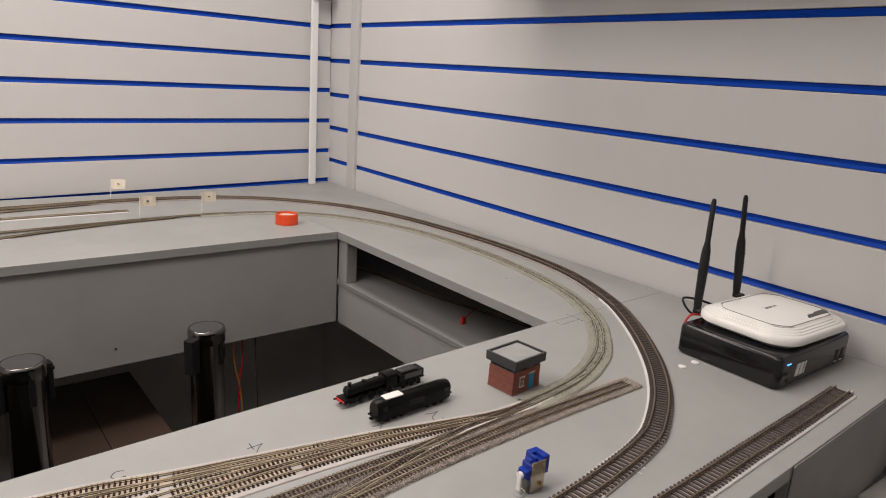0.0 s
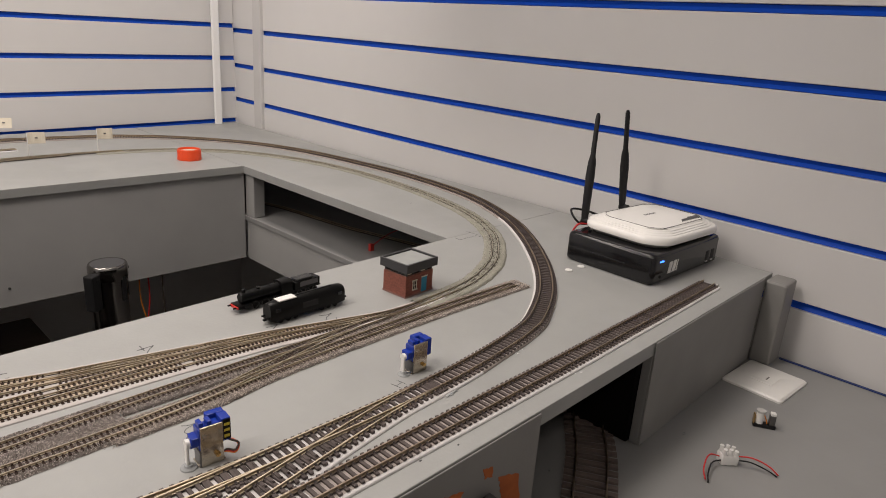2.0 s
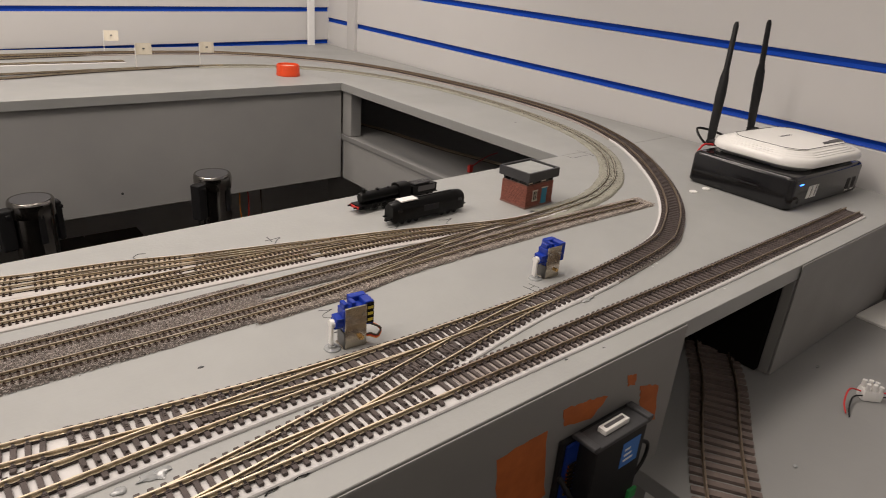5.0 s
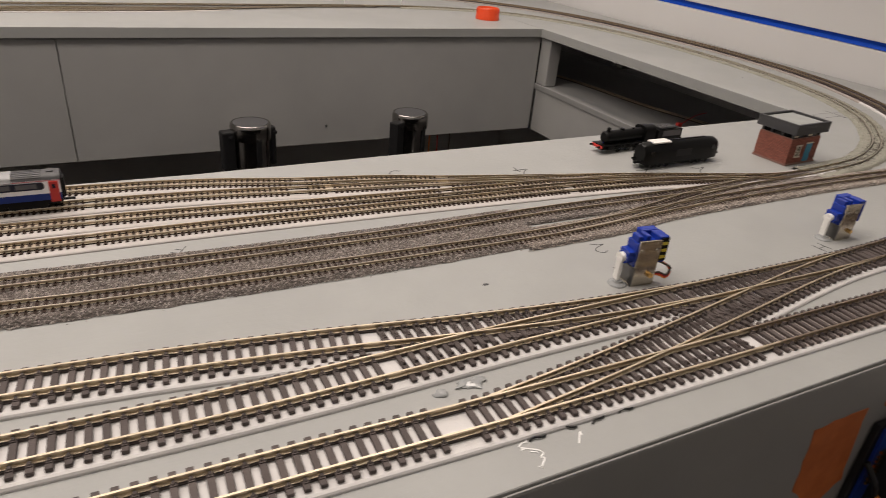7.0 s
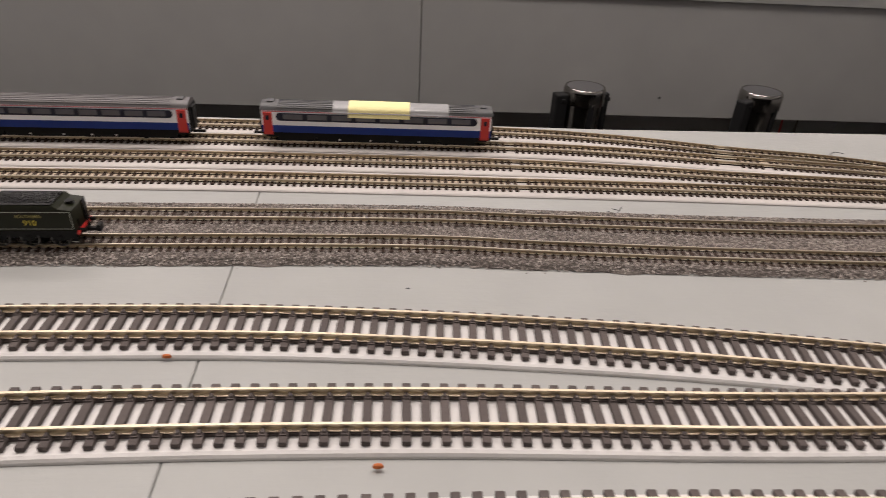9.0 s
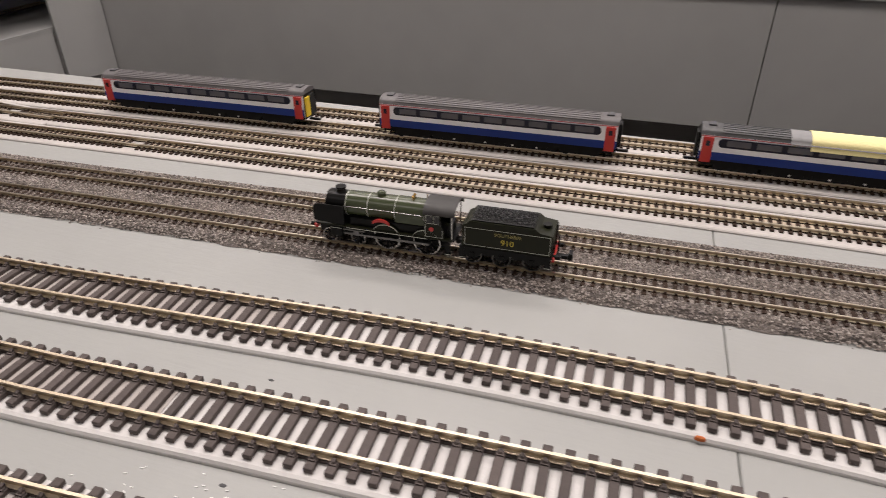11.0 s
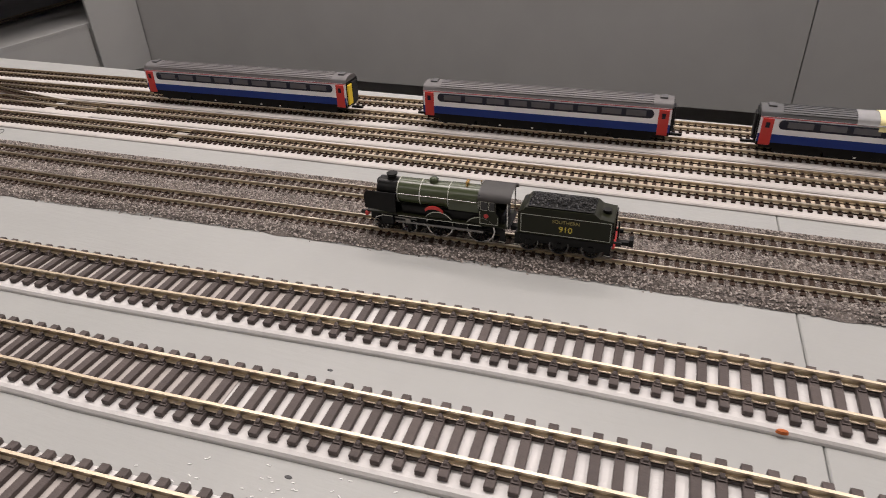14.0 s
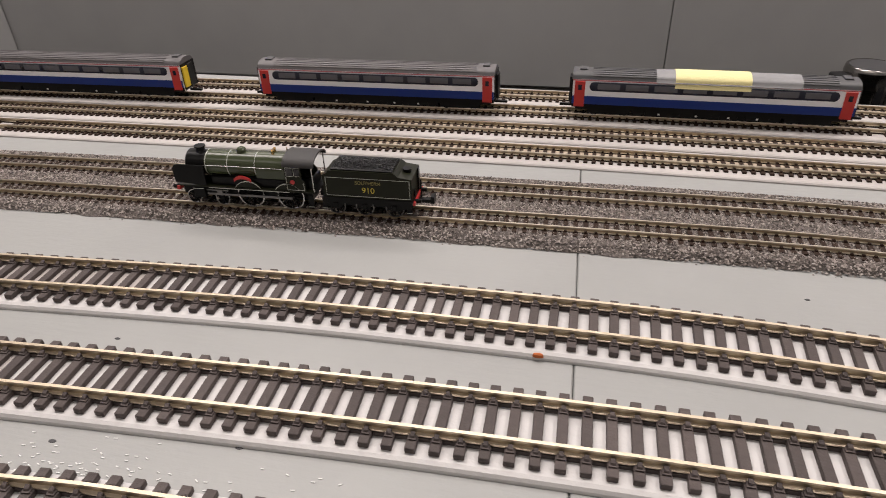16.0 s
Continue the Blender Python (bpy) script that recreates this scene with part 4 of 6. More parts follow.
# ---- steam locomotive with tender ----
def locomotive(m):
    """Front at x = 0, tender end at 0.115; rails at z = 0."""
    lo = thing("model_locomotive", "lined olive green model steam locomotive with coal tender", "model locomotive", m)
    zc, r = 0.0192, 0.0060
    part("boiler", cyl((0.0155, 0, zc), (0.0565, 0, zc), r, r * 1.06, n=36), GREEN, lo, "lined green boiler", smooth=True)
    part("smokebox", cyl((0.0060, 0, zc), (0.0156, 0, zc), r * 0.985, n=36), SATIN_BLACK, lo, smooth=True)
    bm = bmesh.new()
    add_lathe(bm, [(r * 0.95, 0), (r * 0.85, 0.0006), (r * 0.5, 0.0012), (0.0006, 0.0014)], 28, Matrix.Translation((0.0060, 0, zc)) @ Matrix.Rotation(-math.pi / 2, 4, "Y"))
    part("smokebox_door", bm, SATIN_BLACK, lo, smooth=True)
    for x, k in ((0.0160, 1.0), (0.0270, 1.015), (0.0407, 1.035), (0.0552, 1.06)):
        bm = bmesh.new()
        add_cyl(bm, (x - 0.00016, 0, zc), (x + 0.00016, 0, zc), r * k + 0.00014, n=36)
        part("boiler_band", bm, LINING, lo, "thin pale lining band", smooth=True)
    fire = [(-0.0058, 0.0105), (-0.0062, 0.0180)] + [(-0.0064 * math.cos(a), zc + 0.0064 * math.sin(a)) for a in np.linspace(0.1, math.pi - 0.1, 13)] + [(0.0062, 0.0180), (0.0058, 0.0105)]
    part("firebox", prism(fire, 0.0408, 0.0558, "x"), GREEN, lo, smooth=True)
    part("ash_pan", box(0.018, 0.0556, -0.0066, 0.0066, 0.0100, 0.0150, bevel=0.0006), SATIN_BLACK, lo)
    bm = bmesh.new()
    add_lathe(bm, [(0.0028, 0.0052), (0.0021, 0.0060), (0.0020, 0.0070), (0.0026, 0.0075), (0.0026, 0.0081), (0.0015, 0.0082)], 22, Matrix.Translation((0.0118, 0, zc)))
    part("chimney", bm, SATIN_BLACK, lo, smooth=True)
    bm = bmesh.new()
    add_lathe(bm, [(0.0026, 0.0050), (0.0021, 0.0064), (0.0021, 0.0074), (0.0015, 0.0081), (0.0004, 0.0083)], 22, Matrix.Translation((0.0325, 0, zc)))
    part("dome", bm, GREEN, lo, smooth=True)
    for y in (-0.0012, 0.0012):
        bm = bmesh.new()
        add_lathe(bm, [(0.0006, 0.0056), (0.0005, 0.0076), (0.0008, 0.0078), (0.0004, 0.0084)], 12, Matrix.Translation((0.0485, y, zc)))
        part("safety_valve", bm, BRASS, lo, smooth=True)
    part("whistle", cyl((0.0548, 0.0008, zc + 0.006), (0.0548, 0.0008, zc + 0.0088), 0.0003, n=8), BRASS, lo)
    for s in (-1, 1):
        pts = [(0.0002, 0.0118), (0.0158, 0.0108), (0.0158, 0.0208), (0.0030, 0.0208), (0.0014, 0.0204), (0.0004, 0.0194), (0.0, 0.0180)]
        part("smoke_deflector", prism(pts, s * 0.0082, s * 0.0078, "y"), SATIN_BLACK, lo)
        tube("handrail", [(0.0150, s * 0.0068, zc + 0.0012), (0.0350, s * 0.0069, zc + 0.0014), (0.0550, s * 0.0072, zc + 0.0015)], 0.00016, BRIGHT, lo)
        part("running_plate", box(0.002, 0.069, *sorted((s * 0.0050, s * 0.0085)), 0.0100, 0.0107), DARK_GREEN, lo)
        part("valance_line", box(0.017, 0.057, *sorted((s * 0.0085, s * 0.00865)), 0.0098, 0.0101), LINING, lo, "pale lining along the valance")
        for x, rr in ((0.0366, 0.0076), (0.0563, 0.0076)):
            arc = [(x + rr * math.cos(a), 0.0064 + rr * math.sin(a)) for a in np.linspace(0.60, math.pi - 0.60, 13)]
            part("splasher", prism(arc, s * 0.0058, s * 0.0080, "y"), DARK_GREEN, lo)
            rim = [(p, q + 0.0001) for p, q in arc] + [(p, q - 0.00022) for p, q in arc[::-1]]
            part("splasher_line", prism(rim, s * 0.0080, s * 0.0082, "y"), LINING, lo, "pale lined splasher edge")
        arc = [(0.0346 + 0.0046 * math.cos(a), 0.0138 + 0.0030 * math.sin(a)) for a in np.linspace(0.35, math.pi - 0.35, 11)]
        arc += [(0.0346 + 0.0044 * math.cos(a), 0.0126 + 0.0026 * math.sin(a)) for a in np.linspace(math.pi - 0.35, 0.35, 11)]
        part("nameplate", prism(arc, s * 0.0080, s * 0.0084, "y"), RED, lo, "curved red nameplate")
        part("cylinder", box(0.0085, 0.0145, *sorted((s * 0.0056, s * 0.0086)), 0.0044, 0.0098, bevel=0.0006), SATIN_BLACK, lo)
        part("cylinder_line", box(0.0087, 0.0143, *sorted((s * 0.0086, s * 0.00872)), 0.0090, 0.0093), LINING, lo)
        part("connecting_rod", box(0.0150, 0.0366, *sorted((s * 0.0072, s * 0.0077)), 0.0058, 0.0068, m=None), STEEL, lo, "dull steel rod")
        part("coupling_rod", box(0.0352, 0.0578, *sorted((s * 0.0078, s * 0.0083)), 0.0062, 0.0073), STEEL, lo, "dull steel rod")
        part("slide_bar", box(0.0145, 0.0255, *sorted((s * 0.0068, s * 0.0074)), 0.0078, 0.0084), STEEL, lo)
        part("crosshead", box(0.0200, 0.0228, *sorted((s * 0.0068, s * 0.0078)), 0.0056, 0.0086, bevel=0.0002), STEEL, lo)
        for x in (0.0366, 0.0563):
            wheel(lo, x, s * 0.0056, 0.0066, BRIGHT, spokes=14)
        for x in (0.0070, 0.0215):
            wheel(lo, x, s * 0.0054, 0.0036, BRIGHT, spokes=9)
        pts = [(0.0558, 0.0107), (0.0650, 0.0107), (0.0650, 0.0150), (0.0635, 0.0170), (0.0635, 0.0228), (0.0558, 0.0228)]
        cs = part("cab_side", prism(pts, s * 0.0082, s * 0.0076, "y"), DARK_GREEN, lo)
        for a, b, c0, c1 in ((0.0566, 0.0598, 0.0182, 0.0221), (0.0604, 0.0630, 0.0182, 0.0221)):
            yy = sorted((s * 0.0081, s * 0.00835))
            part("cab_window", box(a, b, *yy, c0, c1), GLOSS_BLACK, cs)
            for q in ((a, b, c1, c1 + 0.0002), (a, b, c0 - 0.0002, c0), (a - 0.0002, a, c0, c1)):
                part("window_line", box(q[0], q[1], *yy, q[2], q[3]), LINING, cs)
        yy = sorted((s * 0.0082, s * 0.00832))
        for q in ((0.0562, 0.0645, 0.0111, 0.0113), (0.0562, 0.0564, 0.0111, 0.0175), (0.0643, 0.0645, 0.0111, 0.0150)):
            part("cab_line", box(q[0], q[1], *yy, q[2], q[3]), LINING, cs)
        part("cab_badge", cyl((0.0592, s * 0.0081, 0.0152), (0.0592, s * 0.00845, 0.0152), 0.0011, n=12), RED, cs, "small red round badge")
        for x in (0.0668, 0.0735, 0.1130):
            st = part("step", box(x - 0.0014, x + 0.0014, *sorted((s * 0.0070, s * 0.0084)), 0.0030, 0.0036), SATIN_BLACK, lo)
            part("step_hanger", box(x - 0.0012, x + 0.0012, *sorted((s * 0.0078, s * 0.0081)), 0.0032, 0.0088), SATIN_BLACK, st)
            part("step_line", box(x - 0.0013, x + 0.0013, *sorted((s * 0.0084, s * 0.00855)), 0.0030, 0.0033), LINING, st)
        part("front_buffer", cyl((-0.0028, s * 0.0058, 0.0082), (0.0010, s * 0.0058, 0.0082), 0.0010, n=12), SATIN_BLACK, lo)
        part("rear_buffer", cyl((0.1150, s * 0.0058, 0.0082), (0.1182, s * 0.0058, 0.0082), 0.0010, n=12), SATIN_BLACK, lo)
    cr = [(-0.0088, 0.0226)] + [(-0.0088 * math.cos(a), 0.0229 + 0.0042 * math.sin(a)) for a in np.linspace(0.05, math.pi - 0.05, 15)] + [(0.0088, 0.0226)]
    cr += [(0.0080 * math.cos(a), 0.0228 + 0.0036 * math.sin(a)) for a in np.linspace(0.05, math.pi - 0.05, 15)]
    part("cab_roof", prism(cr, 0.0553, 0.0702, "x"), CAB_ROOF, lo, smooth=True)
    for s in (-1, 1):
        part("roof_pillar", cyl((0.0688, s * 0.0078, 0.0100), (0.0688, s * 0.0078, 0.0230), 0.0003, n=8), BRIGHT, lo)
    part("cab_front", box(0.0556, 0.0564, -0.0078, 0.0078, 0.0107, 0.0250), DARK_GREEN, lo)
    part("cab_floor", box(0.0556, 0.0700, -0.0080, 0.0080, 0.0100, 0.0106), SATIN_BLACK, lo)
    part("buffer_beam", box(-0.0004, 0.0012, -0.0076, 0.0076, 0.0072, 0.0092, bevel=0.0002), RED, lo, "red buffer beam")
    part("front_frame", box(0.0010, 0.066, -0.0040, 0.0040, 0.0040, 0.0102), SATIN_BLACK, lo)
    part("front_platform", box(0.0008, 0.0080, -0.0082, 0.0082, 0.0100, 0.0106), SATIN_BLACK, lo)
    # tender
    side = [(0.0735, 0.0090), (0.1145, 0.0090), (0.1145, 0.0195), (0.1085, 0.0203), (0.1065, 0.0220), (0.0768, 0.0220), (0.0757, 0.0206), (0.0735, 0.0195)]
    td = part("tender_body", prism(side, -0.0080, 0.0080, "y"), DARK_GREEN, lo, "dark olive lined tender")
    part("tender_frame", box(0.0725, 0.1150, -0.0084, 0.0084, 0.0082, 0.0090), SATIN_BLACK, lo)
    part("tender_chassis", box(0.0740, 0.1140, -0.0068, 0.0068, 0.0044, 0.0083), SATIN_BLACK, lo)
    part("tender_beam", box(0.1146, 0.1158, -0.0082, 0.0082, 0.0068, 0.0086, bevel=0.0002), RED, lo, "red buffer beam")
    part("tender_rail", box(0.0775, 0.1060, -0.0074, 0.0074, 0.0220, 0.0226, bevel=0.0002), SATIN_BLACK, td)
    part("filler_cap", cyl((0.1108, 0, 0.0196), (0.1108, 0, 0.0214), 0.0020, n=16), SATIN_BLACK, td)
    part("vacuum_pipe", cyl((0.1163, 0.0020, 0.0060), (0.1163, 0.0020, 0.0150), 0.0004, n=8), SATIN_BLACK, lo)
    part("lamp_bracket", box(0.1146, 0.1153, -0.0050, -0.0040, 0.0100, 0.0135), SATIN_BLACK, td)
    part("rear_ladder", box(0.1146, 0.1152, 0.0030, 0.0055, 0.0095, 0.0200), SATIN_BLACK, td)
    rng = random.Random(5)
    bm = bmesh.new()
    for i in range(900):
        x, y = rng.uniform(0.0780, 0.1058), rng.uniform(-0.0068, 0.0068)
        z = 0.0223 + 0.0008 * (1 - (y / 0.0068) ** 2)
        q = rng.uniform(0.0003, 0.0006)
        bmesh.ops.create_icosphere(bm, subdivisions=1, radius=q, matrix=Matrix.Translation((x, y, z)) @ Euler((rng.uniform(0, 6), rng.uniform(0, 6), 0)).to_matrix().to_4x4() @ Matrix.Diagonal((1, rng.uniform(0.6, 1), rng.uniform(0.6, 1), 1)))
    tagged(part("coal_load", bm, COAL, td, "heaped black coal"), kind="stuff")
    for s in (-1, 1):
        yy = sorted((s * 0.0080, s * 0.00815))
        for q in ((0.0748, 0.1136, 0.0098, 0.0100), (0.0748, 0.1136, 0.0186, 0.0188), (0.0748, 0.0750, 0.0098, 0.0188), (0.1134, 0.1136, 0.0098, 0.0188)):
            part("tender_line", box(q[0], q[1], *yy, q[2], q[3]), LINING, td)
        for x in (0.0785, 0.0920, 0.1060):
            wheel(lo, x, s * 0.0066, 0.0043, STEEL, spokes=10)
            part("axle_box", box(x - 0.0012, x + 0.0012, *sorted((s * 0.0078, s * 0.0084)), 0.0036, 0.0062, bevel=0.0002), SATIN_BLACK, lo)
        fr = [(0.0740, 0.0083), (0.0740, 0.0050), (0.0765, 0.0034), (0.0805, 0.0034), (0.0830, 0.0062), (0.0880, 0.0062), (0.0900, 0.0034), (0.0940, 0.0034), (0.0960, 0.0062), (0.1015, 0.0062), (0.1040, 0.0034), (0.1080, 0.0034), (0.1120, 0.0050), (0.1140, 0.0083)]
        part("outside_frame", prism(fr, s * 0.0074, s * 0.0079, "y"), SATIN_BLACK, lo)
        turn = pose(0.0945, s * 0.00818, 0.0166, 90, 0, 0) if s < 0 else pose(0.0945, s * 0.00818, 0.0166, 90, 0, 180)
        lettering("lettering", "SOUTHERN", 0.0024, LETTER_DIM, turn, td, "yellow lettering", 0.95)
        lettering("running_number", "910", 0.0040, LETTER, Matrix.Translation((0, 0, -0.0036)) @ turn, td, "yellow figures")
    part("drawbar", box(0.0690, 0.0745, -0.0016, 0.0016, 0.0060, 0.0080), SATIN_BLACK, lo)
    part("rear_coupling", box(0.1155, 0.1230, -0.0012, 0.0012, 0.0050, 0.0068, bevel=0.0003), SATIN_BLACK, lo)
    part("rear_hook", box(0.1212, 0.1232, -0.0022, 0.0022, 0.0052, 0.0086, bevel=0.0003), SATIN_BLACK, lo)
    part("cab_back", box(0.0660, 0.0672, -0.0060, 0.0060, 0.0106, 0.0150), SATIN_BLACK, lo)
    return lo


LOCO_X = 0.026
q = on_track(NEARLINE, LOCO_X + 0.058, 0.0021 + 0.0009 + 0.0020)
locomotive(q @ Matrix.Translation((-0.058, 0, 0)))


# ---- two dead engines by the well ----
def black_engine(m):
    e = thing("black_locomotive", "black model tank engine with red buffer beam", "model locomotive", m, group="engines off the track")
    part("boiler", cyl((0.010, 0, 0.0160), (0.062, 0, 0.0165), 0.0066, n=28), SATIN_BLACK, e, smooth=True)
    part("smokebox_door", cyl((0.0085, 0, 0.0160), (0.010, 0, 0.0160), 0.0052, 0.0066, n=28), SATIN_BLACK, e, smooth=True)
    for x, rr, hh in ((0.014, 0.0022, 0.0050), (0.034, 0.0026, 0.0030), (0.050, 0.0016, 0.0024)):
        bm = bmesh.new()
        add_lathe(bm, [(rr * 1.2, 0), (rr, hh * 0.4), (rr * 1.05, hh * 0.9), (rr * 0.6, hh)], 18, Matrix.Translation((x, 0, 0.0215)))
        part("boiler_fitting", bm, SATIN_BLACK, e, smooth=True)
    part("running_plate", box(0.002, 0.122, -0.0088, 0.0088, 0.0085, 0.0095), SATIN_BLACK, e)
    cab = [(-0.0088, 0.0095), (-0.0088, 0.0220)] + [(-0.0088 * math.cos(a), 0.0222 + 0.0036 * math.sin(a)) for a in np.linspace(0.1, math.pi - 0.1, 11)] + [(0.0088, 0.0220), (0.0088, 0.0095)]
    part("cab", prism(cab, 0.062, 0.078, "x"), SATIN_BLACK, e, smooth=True)
    part("tender", box(0.082, 0.121, -0.0085, 0.0085, 0.0095, 0.0200, bevel=0.0006), SATIN_BLACK, e)
    part("tender_coal", box(0.086, 0.112, -0.0070, 0.0070, 0.0200, 0.0225, bevel=0.0012), COAL, e)
    part("white_patch", box(0.090, 0.118, -0.0086, -0.0084, 0.0125, 0.0190), ROOF, e, "grey worn patch")
    part("buffer_beam", box(0.000, 0.0022, -0.0080, 0.0080, 0.0060, 0.0085, bevel=0.0002), RED, e, "red buffer beam")
    part("chassis", box(0.004, 0.118, -0.0052, 0.0052, 0.0036, 0.0086), SATIN_BLACK, e)
    for s in (-1, 1):
        part("buffer", cyl((-0.0035, s * 0.0058, 0.0078), (0.0, s * 0.0058, 0.0078), 0.0010, n=12), SATIN_BLACK, e)
        part("cylinder", box(0.010, 0.018, *sorted((s * 0.0058, s * 0.0090)), 0.0040, 0.0086, bevel=0.0006), SATIN_BLACK, e)
        for x in (0.026, 0.040, 0.054, 0.068):
            wheel(e, x, s * 0.0062, 0.0052, STEEL, spokes=12)
        for x in (0.090, 0.102, 0.114):
            wheel(e, x, s * 0.0062, 0.0040, STEEL)
    return e


def black_body(m):
    e = thing("diesel_locomotive", "black model diesel engine with white roof patch", "model locomotive", m, group="engines off the track")
    L = 0.106
    sec = lambda k, dz=0.0: [(-0.0096 * k, 0.0052 + dz), (-0.0098 * k, 0.0160)] + [(-0.0098 * k * math.cos(a), 0.0160 + 0.0105 * k * math.sin(a)) for a in np.linspace(0.15, math.pi - 0.15, 15)] + [(0.0098 * k, 0.0160), (0.0096 * k, 0.0052 + dz)]
    bm = bmesh.new()
    rings = []
    for x, k in ((0.0, 0.80), (0.003, 0.93), (0.010, 1.0), (L - 0.012, 1.0), (L - 0.003, 0.92), (L, 0.78)):
        rings.append([bm.verts.new((x, y, z)) for y, z in sec(k)])
    for a, b in zip(rings, rings[1:]):
        for i in range(len(a)):
            j = (i + 1) % len(a)
            bm.faces.new((a[i], a[j], b[j], b[i]))
    bm.faces.new(rings[0][::-1])
    bm.faces.new(rings[-1])
    part("body", bm, SATIN_BLACK, e, smooth=True)
    part("roof_panel", box(0.012, 0.036, -0.0062, 0.0050, 0.0256, 0.0272, bevel=0.0004), WHITE_PLASTIC, e, "white sticker on the roof")
    part("roof_rib", box(0.040, 0.090, -0.0012, 0.0012, 0.0262, 0.0271, bevel=0.0002), SATIN_BLACK, e)
    part("chassis", box(0.006, L - 0.006, -0.0060, 0.0060, 0.0030, 0.0053), SATIN_BLACK, e)
    for x in (0.014, 0.024, 0.034, L - 0.034, L - 0.024, L - 0.014):
        for y in (-0.0062, 0.0062):
            wheel(e, x, y, 0.0036, STEEL)
    for xx, d in ((0.0, -1), (L, 1)):
        part("coupling", box(*sorted((xx, xx + d * 0.005)), -0.0016, 0.0016, 0.0050, 0.0074, bevel=0.0003), SATIN_BLACK, e)
        for s in (-1, 1):
            part("buffer", cyl((xx, s * 0.0055, 0.0088), (xx + d * 0.0035, s * 0.0055, 0.0088), 0.0011, n=10), SATIN_BLACK, e)
    for s in (-1, 1):
        for x in (0.0055, L - 0.0125):
            part("side_window", box(x, x + 0.006, *sorted((s * 0.0088, s * 0.0101)), 0.0155, 0.0195, bevel=0.0003), GLOSS_BLACK, e)
        part("side_grille", box(0.042, 0.064, *sorted((s * 0.0092, s * 0.0100)), 0.0115, 0.0185, bevel=0.0002), MATT_BLACK, e)
    return e


black_engine(pose(0.857, 0.023, 0.0, 0, 0, 3.5))
black_body(pose(0.871, -0.0275, 0.0, 0, 0, 1.5))


# ---- barrier posts in the well ----
def barrier_post(m):
    p = thing("barrier_post", "chrome barrier post with black belt cassettes", "barrier post", m, group="barrier posts")
    bm = bmesh.new()
    add_lathe(bm, [(0.034, -0.85), (0.034, -0.004), (0.0335, -0.001), (0.032, 0.0)], 36)
    part("tube", bm, CHROME, p, smooth=True)
    bm = bmesh.new()
    add_lathe(bm, [(0.0372, -0.028), (0.0378, -0.006), (0.0365, 0.0), (0.0350, 0.0015), (0.0325, 0.0005), (0.031, 0.0008)], 36)
    part("collar", bm, CHROME, p, "chrome top collar", smooth=True)
    part("top_plate", cyl((0, 0, -0.002), (0, 0, 0.0012), 0.0318, n=36), ROOF_DARK, p, "dull grey top plate")
    bm = bmesh.new()
    add_lathe(bm, [(0.16, -0.86), (0.16, -0.845), (0.05, -0.83), (0.034, -0.825)], 36)
    part("base", bm, SATIN_BLACK, p, smooth=True)
    for a in (200, 20, 290, 110):
        t = Matrix.Rotation(radians(a), 4, "Z")
        if a in (200, 20):
            c = part("cassette", box(0.0345, 0.058 if a == 200 else 0.046, -0.011, 0.011, -0.085, -0.010, bevel=0.003, m=t), MATT_BLACK, p, "black belt cassette")
            part("cassette_lip", box(0.040, 0.0475, -0.0125, 0.0125, -0.024, -0.018, bevel=0.001, m=t), MATT_BLACK, c)
        else:
            part("belt_slot", box(0.0335, 0.0372, -0.0055, 0.0055, -0.075, -0.020, bevel=0.0015, m=t), MATT_BLACK, p)
    return p


post = barrier_post(pose(0.947, 0.708, -0.157, 0, 0, 12))
copy_thing(post, pose(0.622, 0.712, -0.161, 0, 0, -8))

for x, dx, mat, lab in ((1.046, 0.012, ORANGE_WIRE, "thin orange wire hanging below the back board"), (1.060, -0.006, RED_WIRE, "thin red wire hanging below the back board"), (1.095, 0.004, BROWN, "thin brown wire hanging below the back board")):
    tagged(tube("hanging_wire", [(x, 0.803, -0.020), (x + dx * 0.2, 0.806, -0.16), (x - dx * 0.4, 0.802, -0.28), (x + dx, 0.806, -0.37), (x + dx * 1.4, 0.803, -0.48)], 0.0016, mat, step=0.01), lab, "wire", group="hanging wires")

# ---- control station, router and odd items on the board ----


def rounded(w, d, r, n=6):
    pts = []
    for cx, cy, a0 in ((w - r, d - r, 0), (-w + r, d - r, 90), (-w + r, -d + r, 180), (w - r, -d + r, 270)):
        pts += [(cx + r * math.cos(radians(a0 + 90 * i / n)), cy + r * math.sin(radians(a0 + 90 * i / n))) for i in range(n + 1)]
    return pts


def loft(bm, layers):
    """Stacked outlines of equal count at given heights, closed."""
    rings = [[bm.verts.new((x, y, z)) for x, y in pts] for pts, z in layers]
    for a, b in zip(rings, rings[1:]):
        for i in range(len(a)):
            j = (i + 1) % len(a)
            bm.faces.new((a[i], a[j], b[j], b[i]))
    bm.faces.new(rings[0][::-1])
    bm.faces.new(rings[-1])
    return bm


def pillow(w, d, r, bulge=0.006):
    """A rounded outline whose sides swell outwards."""
    return [(x + math.copysign(bulge, x) * (1 - (y / d) ** 2), y + math.copysign(bulge, y) * (1 - (x / w) ** 2)) for x, y in rounded(w, d, r, 9)]


